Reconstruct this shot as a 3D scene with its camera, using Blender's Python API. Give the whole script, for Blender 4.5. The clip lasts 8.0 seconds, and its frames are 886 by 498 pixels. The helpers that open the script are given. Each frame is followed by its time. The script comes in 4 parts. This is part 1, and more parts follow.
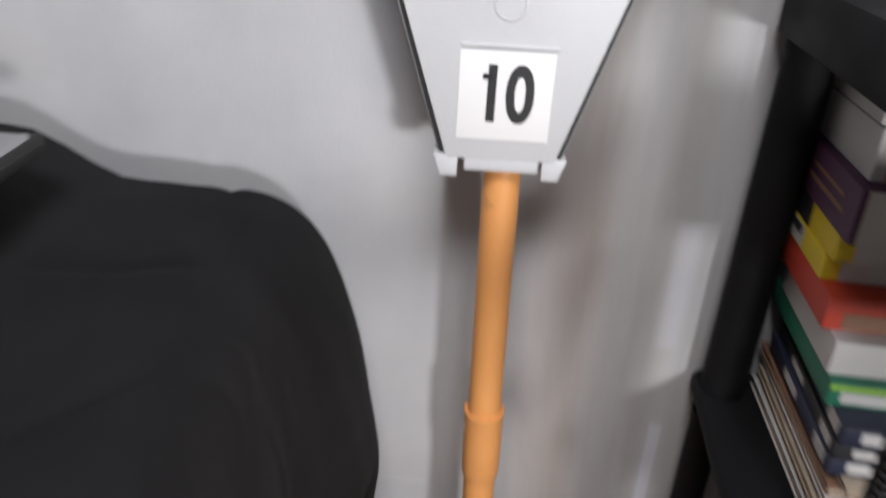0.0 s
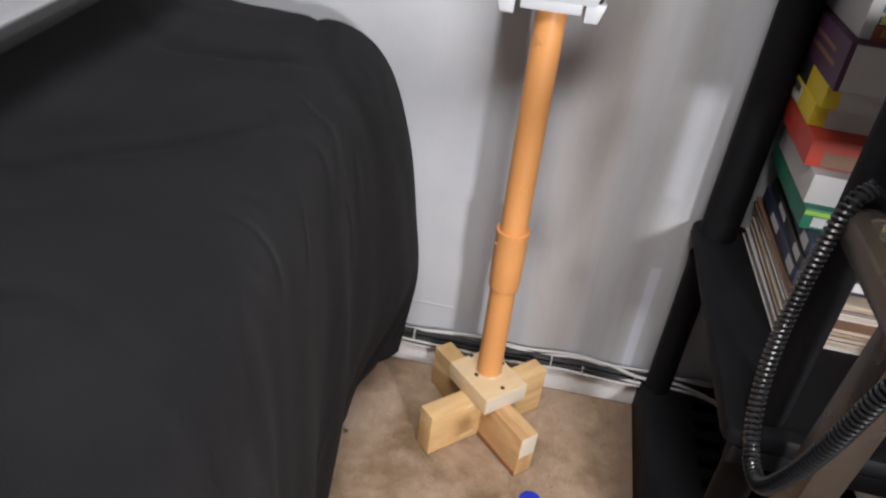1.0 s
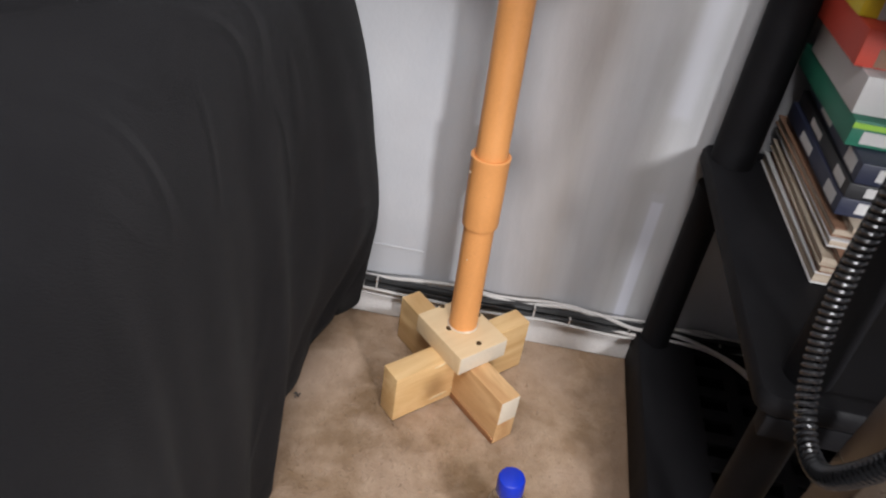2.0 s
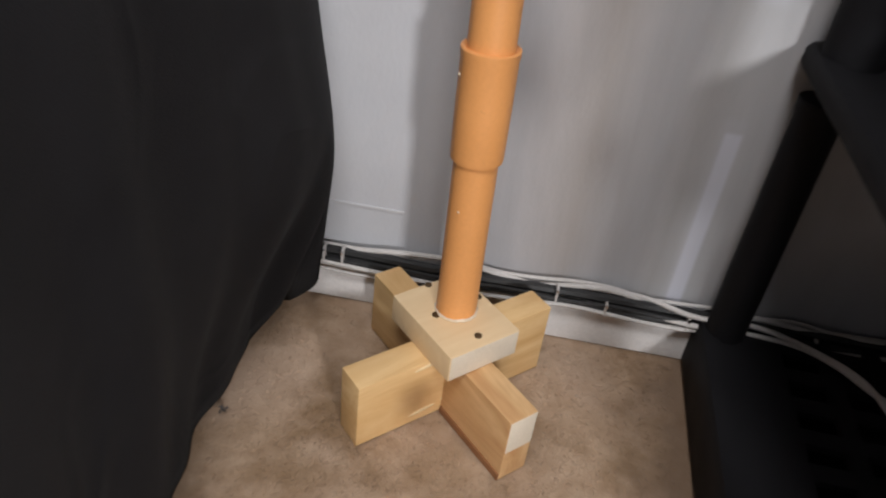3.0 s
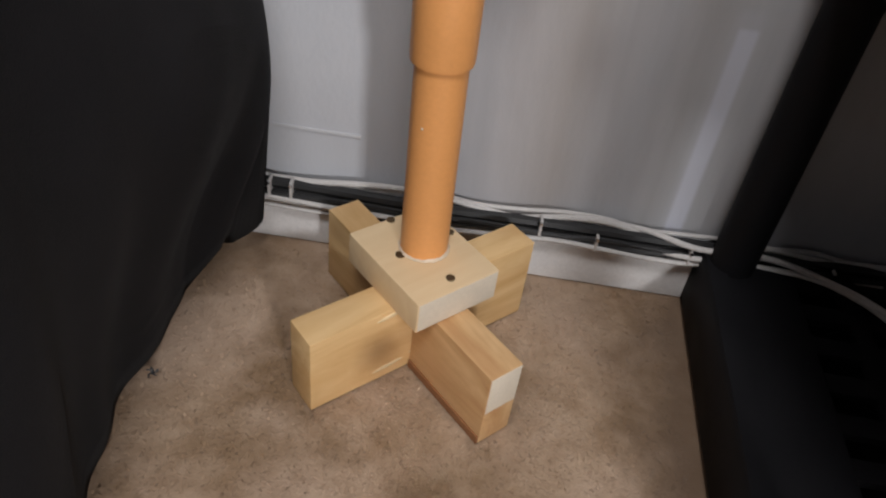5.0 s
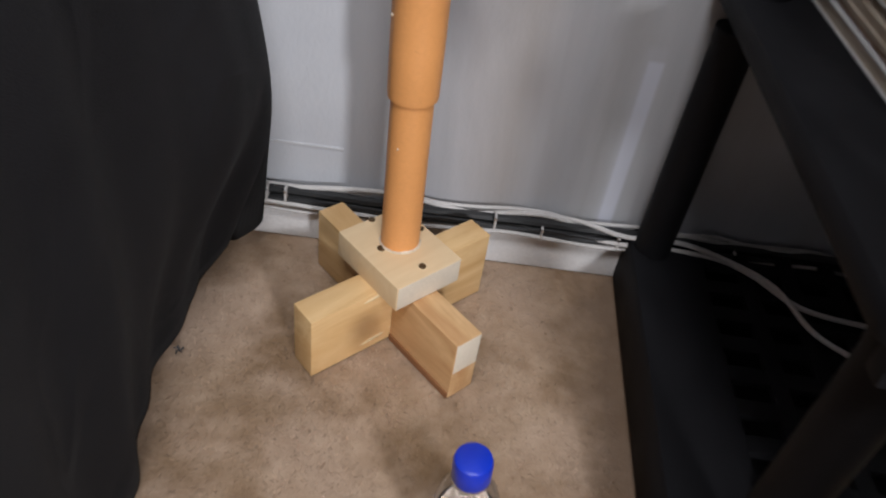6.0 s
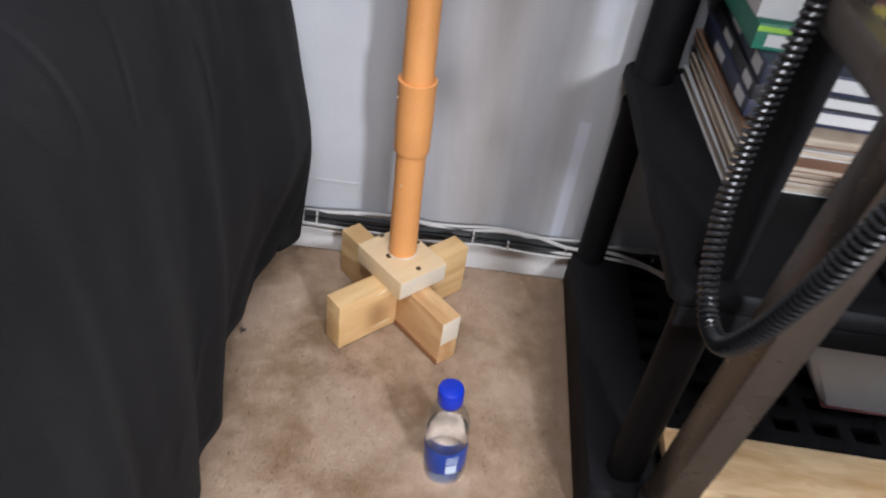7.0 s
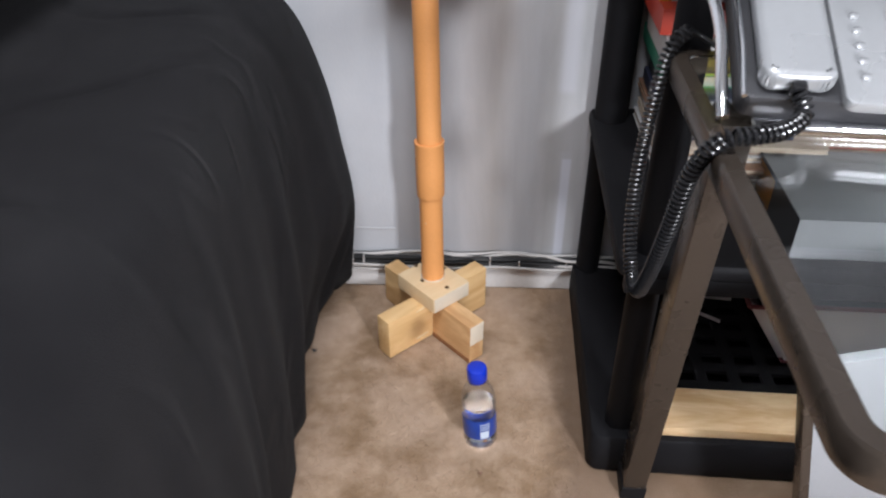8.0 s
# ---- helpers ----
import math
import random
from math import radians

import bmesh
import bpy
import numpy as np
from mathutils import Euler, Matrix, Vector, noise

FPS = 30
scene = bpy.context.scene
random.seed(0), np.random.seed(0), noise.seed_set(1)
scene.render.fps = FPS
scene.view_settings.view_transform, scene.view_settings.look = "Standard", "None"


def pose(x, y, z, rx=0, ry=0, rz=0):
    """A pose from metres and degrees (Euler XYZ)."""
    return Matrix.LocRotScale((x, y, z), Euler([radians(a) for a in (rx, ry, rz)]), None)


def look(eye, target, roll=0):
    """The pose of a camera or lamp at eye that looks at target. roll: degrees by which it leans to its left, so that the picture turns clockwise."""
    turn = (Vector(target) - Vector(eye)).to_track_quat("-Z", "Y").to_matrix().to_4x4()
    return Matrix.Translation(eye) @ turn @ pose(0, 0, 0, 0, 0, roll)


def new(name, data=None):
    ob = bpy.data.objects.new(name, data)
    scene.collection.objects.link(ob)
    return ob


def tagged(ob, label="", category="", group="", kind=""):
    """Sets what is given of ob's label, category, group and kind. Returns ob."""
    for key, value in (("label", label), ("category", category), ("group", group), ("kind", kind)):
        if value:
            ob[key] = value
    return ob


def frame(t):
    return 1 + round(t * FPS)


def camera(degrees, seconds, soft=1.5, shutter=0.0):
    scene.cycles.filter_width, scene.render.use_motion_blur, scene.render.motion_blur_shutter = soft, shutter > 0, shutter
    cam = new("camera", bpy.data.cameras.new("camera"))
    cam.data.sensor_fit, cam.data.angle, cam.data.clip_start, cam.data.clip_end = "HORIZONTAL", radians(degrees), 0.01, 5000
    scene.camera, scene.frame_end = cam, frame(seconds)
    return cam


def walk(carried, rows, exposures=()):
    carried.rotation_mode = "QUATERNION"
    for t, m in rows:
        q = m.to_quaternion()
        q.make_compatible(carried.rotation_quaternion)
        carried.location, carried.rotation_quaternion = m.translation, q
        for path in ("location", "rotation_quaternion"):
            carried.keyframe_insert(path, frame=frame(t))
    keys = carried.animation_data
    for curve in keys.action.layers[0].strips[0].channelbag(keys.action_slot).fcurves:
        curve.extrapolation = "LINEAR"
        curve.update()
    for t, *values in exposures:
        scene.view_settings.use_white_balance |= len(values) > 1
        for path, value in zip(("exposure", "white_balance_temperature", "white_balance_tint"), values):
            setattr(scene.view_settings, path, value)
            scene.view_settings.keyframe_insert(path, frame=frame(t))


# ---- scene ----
cam = camera(61.0, 8.0, soft=2.1, shutter=0.5)
PATH = [
    (0, (-0.021, 0.173, 1.081), (-0.018, 1.95, 0.165), 3.1),
    (0.3, (0.021, 0.021, 1.133), (-0.079, 1.708, 0.062), 1.8),
    (0.5, (0.001, -0.04, 1.108), (-0.075, 1.641, 0.027), 4.9),
    (0.8, (-0.025, -0.07, 1.071), (-0.074, 1.616, -0.005), 6.5),
    (1, (-0.047, -0.061, 1.035), (-0.068, 1.623, -0.043), 7.7),
    (1.2, (-0.052, -0.055, 1.018), (-0.03, 1.614, -0.083), 9.5),
    (1.5, (-0.056, -0.013, 0.976), (0.002, 1.637, -0.153), 9.8),
    (1.7, (-0.048, 0.032, 0.951), (0.024, 1.647, -0.227), 9.3),
    (2.8, (0.015, 0.282, 0.719), (0.042, 1.898, -0.459), 7.6),
    (3, (0.026, 0.343, 0.662), (0.034, 1.963, -0.511), 7.5),
    (3.5, (0.042, 0.437, 0.588), (0.009, 2.026, -0.626), 6.4),
    (4, (0.036, 0.44, 0.583), (0.032, 1.998, -0.672), 6.7),
    (4.5, (0.038, 0.44, 0.58), (0.049, 1.994, -0.678), 6.7),
    (5, (0.038, 0.44, 0.578), (0.129, 1.966, -0.711), 7.9),
    (5.2, (0.040, 0.44, 0.579), (0.147, 1.959, -0.717), 8.4),
    (6.3, (0.016, 0.243, 0.753), (0.217, 1.736, -0.561), 9.0),
    (6.5, (0.019, 0.188, 0.791), (0.2, 1.708, -0.495), 8.3),
    (7, (0.004, 0.056, 0.892), (0.191, 1.594, -0.372), 8.7),
    (7.5, (0.004, -0.103, 0.965), (0.169, 1.482, -0.243), 5.0),
    (8, (0.025, -0.231, 1.036), (0.089, 1.406, -0.111), -0.2),
]
EXPOSURES = [(0, -0.20, 6500, 10), (1, 0.0, 6400, 10), (1.5, 0.03, 6350, 10), (2.8, -0.16, 6450, 10), (3.5, -0.42, 6500, 10), (4.5, -0.46, 6480, 10), (5.2, -0.45, 6380, 10), (6.5, -0.08, 6050, 10),
             (7, 0.03, 6000, 10), (8, 0.05, 6100, 10)]
walk(cam, [(t, look(eye, target, roll)) for t, eye, target, roll in PATH], EXPOSURES)

# ---- world and lamps ----
world = bpy.data.worlds.new("room_air")
scene.world = world
world.use_nodes = True
world.node_tree.nodes["Background"].inputs[0].default_value = (0.9, 0.93, 1.0, 1)
world.node_tree.nodes["Background"].inputs[1].default_value = 0.05


def area_lamp(name, eye, target, size, watts, colour):
    data = bpy.data.lights.new(name, "AREA")
    data.shape, data.size, data.energy, data.color = "DISK", size, watts, colour
    ob = new(name, data)
    ob.matrix_world = look(eye, target)
    return ob


area_lamp("side_lamp_light", (0.62, -0.72, 0.80), (0.0, 1.0, 0.45), 0.17, 20.5, (1.0, 0.985, 1.0))
area_lamp("ceiling_lamp_light", (-0.05, -0.25, 2.34), (0.0, 0.3, 0), 0.7, 42, (1.0, 0.985, 1.0))


# ---- materials ----
def material(name, colour=(0.5, 0.5, 0.5), rough=0.5, metal=0.0):
    m = bpy.data.materials.new(name)
    m.use_nodes = True
    b = m.node_tree.nodes["Principled BSDF"]
    b.inputs["Base Color"].default_value = (*colour, 1)
    b.inputs["Roughness"].default_value = rough
    b.inputs["Metallic"].default_value = metal
    return m


def node(m, kind, **sockets):
    n = m.node_tree.nodes.new(kind)
    for key, value in sockets.items():
        n.inputs[key.replace("_", " ")].default_value = value
    return n


def coords(m, scale=(1, 1, 1), source="Object"):
    tc, mp = node(m, "ShaderNodeTexCoord"), node(m, "ShaderNodeMapping")
    mp.inputs["Scale"].default_value = scale
    m.node_tree.links.new(tc.outputs[source], mp.inputs["Vector"])
    return mp.outputs["Vector"]


def noise_tex(m, vector, scale, detail=4.0, rough=0.55, distortion=0.0):
    n = node(m, "ShaderNodeTexNoise", Scale=scale, Detail=detail, Roughness=rough, Distortion=distortion)
    m.node_tree.links.new(vector, n.inputs["Vector"])
    return n.outputs["Fac"]


def ramp(m, fac, stops):
    n = node(m, "ShaderNodeValToRGB")
    el = n.color_ramp.elements
    while len(el) < len(stops):
        el.new(0.5)
    for e, (p, c) in zip(el, stops):
        e.position = p
        e.color = (*c, 1) if len(c) == 3 else c
    m.node_tree.links.new(fac, n.inputs["Fac"])
    return n.outputs["Color"]


def mix(m, fac, a, b, blend="MIX"):
    n = node(m, "ShaderNodeMix")
    n.data_type, n.blend_type = "RGBA", blend
    for sock, v in ((n.inputs[0], fac), (n.inputs[6], a), (n.inputs[7], b)):
        if isinstance(v, bpy.types.NodeSocket):
            m.node_tree.links.new(v, sock)
        elif isinstance(v, tuple):
            sock.default_value = (*v, 1)
        else:
            sock.default_value = v
    return n.outputs[2]


def grey(v):
    return (v, v, v)


def wire(m, out, socket):
    m.node_tree.links.new(out, m.node_tree.nodes["Principled BSDF"].inputs[socket])


def bump(m, height, strength, distance):
    n = node(m, "ShaderNodeBump", Strength=strength, Distance=distance)
    m.node_tree.links.new(height, n.inputs["Height"])
    wire(m, n.outputs["Normal"], "Normal")


def speckled(name, colour, rough, metal=0.0, spread=0.25, scale=60.0, relief=0.15, depth=0.001):
    """A paint, plastic or metal with slight unevenness of colour, gloss and surface."""
    m = material(name, colour, rough, metal)
    v = coords(m)
    big, fine = noise_tex(m, v, scale * 0.12), noise_tex(m, v, scale * 4, 3)
    lo, hi = tuple(c * (1 - spread) for c in colour), tuple(min(1, c * (1 + spread)) for c in colour)
    base = ramp(m, big, [(0.3, lo), (0.7, hi)])
    wire(m, mix(m, 0.35, base, ramp(m, fine, [(0.3, lo), (0.7, hi)])), "Base Color")
    wire(m, ramp(m, big, [(0.3, grey(max(0.03, rough - 0.08))), (0.7, grey(min(1, rough + 0.1)))]), "Roughness")
    bump(m, fine, relief, depth)
    return m


def smooth_box(m, sep, x0, x1, z0, z1, soft, share):
    """How much a patch covers: an upright rectangle with soft edges."""
    out = None
    for axis, a, c in (("X", x0, 1), ("X", x1, -1), ("Z", z0, 1), ("Z", z1, -1)):
        r = node(m, "ShaderNodeMapRange", From_Min=a - soft * c, From_Max=a + soft * c)
        r.interpolation_type = "SMOOTHSTEP"
        m.node_tree.links.new(sep.outputs[axis], r.inputs["Value"])
        if out is None:
            r.inputs["To Max"].default_value = share
            out = r.outputs["Result"]
        else:
            mul = node(m, "ShaderNodeMath")
            mul.operation = "MULTIPLY"
            m.node_tree.links.new(out, mul.inputs[0])
            m.node_tree.links.new(r.outputs["Result"], mul.inputs[1])
            out = mul.outputs[0]
    return out


def wall_paint():
    """Thin light-grey paint brushed over brown drips, in vertical streaky bands, some holding painted shade."""
    m = material("streaked_shaded_wall_paint", rough=0.6)
    long, blot = coords(m, (1, 1, 0.16)), coords(m)
    streak = noise_tex(m, long, 9.0, 5, 0.6, 0.4)
    wide = noise_tex(m, blot, 2.6, 4, 0.55, 0.5)
    cloud = noise_tex(m, blot, 5.5, 4)
    sep = node(m, "ShaderNodeSeparateXYZ")
    m.node_tree.links.new(blot, sep.inputs[0])
    wander = node(m, "ShaderNodeMath")
    wander.operation = "MULTIPLY_ADD"
    wander.inputs[1].default_value = 0.055
    m.node_tree.links.new(noise_tex(m, coords(m, (1, 1, 0.35)), 7.0, 4, 0.55), wander.inputs[0])
    m.node_tree.links.new(sep.outputs["X"], wander.inputs[2])
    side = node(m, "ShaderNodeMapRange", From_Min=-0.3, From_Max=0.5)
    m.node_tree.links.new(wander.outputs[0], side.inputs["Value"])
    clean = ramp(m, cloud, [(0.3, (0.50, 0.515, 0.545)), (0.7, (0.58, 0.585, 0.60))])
    # the darker stops also paint soft shade, as beside the shelf post
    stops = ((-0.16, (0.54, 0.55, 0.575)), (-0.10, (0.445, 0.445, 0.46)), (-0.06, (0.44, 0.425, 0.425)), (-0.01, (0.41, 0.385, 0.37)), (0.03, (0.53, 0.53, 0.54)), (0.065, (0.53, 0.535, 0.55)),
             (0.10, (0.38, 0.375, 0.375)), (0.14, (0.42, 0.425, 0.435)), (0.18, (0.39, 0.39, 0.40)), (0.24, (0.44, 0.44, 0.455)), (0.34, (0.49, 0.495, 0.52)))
    streaks_and_shade = ramp(m, side.outputs["Result"], [((x + 0.3 + 0.0275) / 0.8, c) for x, c in stops])
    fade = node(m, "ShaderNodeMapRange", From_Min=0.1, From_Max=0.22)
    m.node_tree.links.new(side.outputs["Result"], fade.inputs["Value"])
    body = mix(m, fade.outputs["Result"], clean, streaks_and_shade)
    lively = node(m, "ShaderNodeMapRange", From_Min=0.1, From_Max=0.24, To_Min=0.15, To_Max=0.95)
    m.node_tree.links.new(side.outputs["Result"], lively.inputs["Value"])
    body = mix(m, lively.outputs["Result"], body, ramp(m, streak, [(0.3, grey(0.36)), (0.7, grey(0.64))]), "SOFT_LIGHT")
    body = mix(m, 0.42, body, ramp(m, wide, [(0.35, (0.42, 0.38, 0.35)), (0.65, (0.56, 0.56, 0.57))]), "SOFT_LIGHT")
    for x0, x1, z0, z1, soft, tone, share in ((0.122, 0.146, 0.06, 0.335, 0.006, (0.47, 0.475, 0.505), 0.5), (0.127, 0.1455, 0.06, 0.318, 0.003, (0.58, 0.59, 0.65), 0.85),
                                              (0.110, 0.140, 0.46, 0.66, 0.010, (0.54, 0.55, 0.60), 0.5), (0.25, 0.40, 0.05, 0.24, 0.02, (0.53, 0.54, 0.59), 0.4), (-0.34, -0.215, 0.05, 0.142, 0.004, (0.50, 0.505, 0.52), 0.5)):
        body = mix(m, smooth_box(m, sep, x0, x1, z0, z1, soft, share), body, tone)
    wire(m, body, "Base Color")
    fine = noise_tex(m, coords(m, (1, 1, 0.6)), 180, 3)
    wire(m, ramp(m, streak, [(0.3, grey(0.7)), (0.7, grey(0.5))]), "Roughness")
    bump(m, fine, 0.25, 0.0015)
    return m


def carpet():
    m = material("beige_carpet", rough=1.0)
    v = coords(m)
    fibre, clump, stain, worn = noise_tex(m, v, 300, 3, 0.6), noise_tex(m, v, 40, 3, 0.5), noise_tex(m, v, 7.5, 5, 0.6, 0.25), noise_tex(m, v, 4.2, 4, 0.55, 0.5)
    patch = noise_tex(m, v, 17, 5, 0.6, 0.1)
    base = ramp(m, clump, [(0.3, (0.36, 0.245, 0.155)), (0.7, (0.46, 0.332, 0.225))])
    base = mix(m, 0.16, base, ramp(m, fibre, [(0.3, (0.27, 0.178, 0.115)), (0.7, (0.52, 0.385, 0.285))]))
    base = mix(m, ramp(m, patch, [(0.42, grey(0.0)), (0.66, grey(0.4))]), base, (0.30, 0.195, 0.12))
    base = mix(m, ramp(m, worn, [(0.46, grey(0.0)), (0.64, grey(0.5))]), base, (0.53, 0.395, 0.30))
    base = mix(m, ramp(m, stain, [(0.44, grey(0.0)), (0.63, grey(0.8))]), base, (0.190, 0.112, 0.052))
    # dirt and the shelf's shade, painted together into the carpet along its edge
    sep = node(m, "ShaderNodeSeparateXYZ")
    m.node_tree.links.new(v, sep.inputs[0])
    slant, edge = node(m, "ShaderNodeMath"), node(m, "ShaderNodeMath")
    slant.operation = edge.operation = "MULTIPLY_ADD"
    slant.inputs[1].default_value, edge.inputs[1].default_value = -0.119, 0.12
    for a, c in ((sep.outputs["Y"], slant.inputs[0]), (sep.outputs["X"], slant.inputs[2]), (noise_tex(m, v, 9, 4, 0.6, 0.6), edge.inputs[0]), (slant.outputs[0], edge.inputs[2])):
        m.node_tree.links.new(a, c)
    dirt_and_shade = node(m, "ShaderNodeMapRange", From_Min=0.205, From_Max=0.270, To_Max=0.8)
    m.node_tree.links.new(edge.outputs[0], dirt_and_shade.inputs["Value"])
    base = mix(m, dirt_and_shade.outputs["Result"], base, (0.165, 0.108, 0.070))
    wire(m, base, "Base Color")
    b = m.node_tree.nodes["Principled BSDF"]
    b.inputs["Sheen Weight"].default_value = 0.2
    b.inputs["Specular IOR Level"].default_value = 0.1
    bump(m, mix(m, 0.5, ramp(m, fibre, [(0, grey(0)), (1, grey(1))]), ramp(m, clump, [(0, grey(0)), (1, grey(1))])), 0.6, 0.004)
    return m


def pine(name, light=(0.80, 0.545, 0.265), dark=(0.62, 0.355, 0.135), along=(1, 6, 6)):
    """Pale softwood; along: how the grain is stretched in the object's own axes."""
    m = material(name, rough=0.55)
    v = coords(m, along)
    info = node(m, "ShaderNodeObjectInfo")
    shift = node(m, "ShaderNodeVectorMath")
    shift.operation = "ADD"
    m.node_tree.links.new(v, shift.inputs[0])
    grow = node(m, "ShaderNodeMath")
    grow.operation = "MULTIPLY"
    grow.inputs[1].default_value = 37.0
    m.node_tree.links.new(info.outputs["Random"], grow.inputs[0])
    m.node_tree.links.new(grow.outputs[0], shift.inputs[1])
    grain, fine = noise_tex(m, shift.outputs[0], 3.2, 4, 0.6, 1.2), noise_tex(m, shift.outputs[0], 22, 3, 0.6)
    col = ramp(m, grain, [(0.33, dark), (0.5, tuple((a + b) / 2 for a, b in zip(light, dark))), (0.62, light)])
    col = mix(m, 0.22, col, ramp(m, fine, [(0.3, dark), (0.7, light)]))
    wire(m, col, "Base Color")
    bump(m, fine, 0.2, 0.0008)
    return m


def cloth():
    m = material("black_cloth", (0.008, 0.008, 0.0085), 0.85)
    v = coords(m)
    weave, cloud = noise_tex(m, v, 700, 2), noise_tex(m, v, 6, 4)
    wire(m, ramp(m, cloud, [(0.3, (0.0092, 0.0088, 0.0098)), (0.7, (0.0150, 0.0145, 0.0156))]), "Base Color")
    b = m.node_tree.nodes["Principled BSDF"]
    b.inputs["Sheen Weight"].default_value = 0.025
    b.inputs["Sheen Roughness"].default_value = 0.5
    b.inputs["Specular IOR Level"].default_value = 0.08
    crease = ramp(m, noise_tex(m, coords(m, (1, 1, 0.55)), 7.5, 1, 0.4, 0.5), [(0.42, grey(0.0)), (0.5, grey(1.0)), (0.58, grey(0.0))])
    patchy = ramp(m, noise_tex(m, v, 4.0, 2), [(0.48, grey(0.0)), (0.62, grey(1.0))])
    folds = mix(m, 1.0, crease, patchy, "MULTIPLY")
    bump(m, mix(m, 0.12, folds, ramp(m, weave, [(0.3, grey(0.0)), (0.7, grey(1.0))])), 0.6, 0.005)
    return m


def clear(name, tint, rough=0.02, ior=1.45):
    m = material(name, tint, rough)
    b = m.node_tree.nodes["Principled BSDF"]
    b.inputs["Transmission Weight"].default_value = 1.0
    b.inputs["IOR"].default_value = ior
    return m


def pages():
    m = material("page_edges", rough=0.85)
    v = coords(m, (1, 1, 60))
    n = noise_tex(m, v, 9, 3)
    wire(m, ramp(m, n, [(0.3, (0.25, 0.18, 0.12)), (0.7, (0.60, 0.52, 0.42))]), "Base Color")
    return m


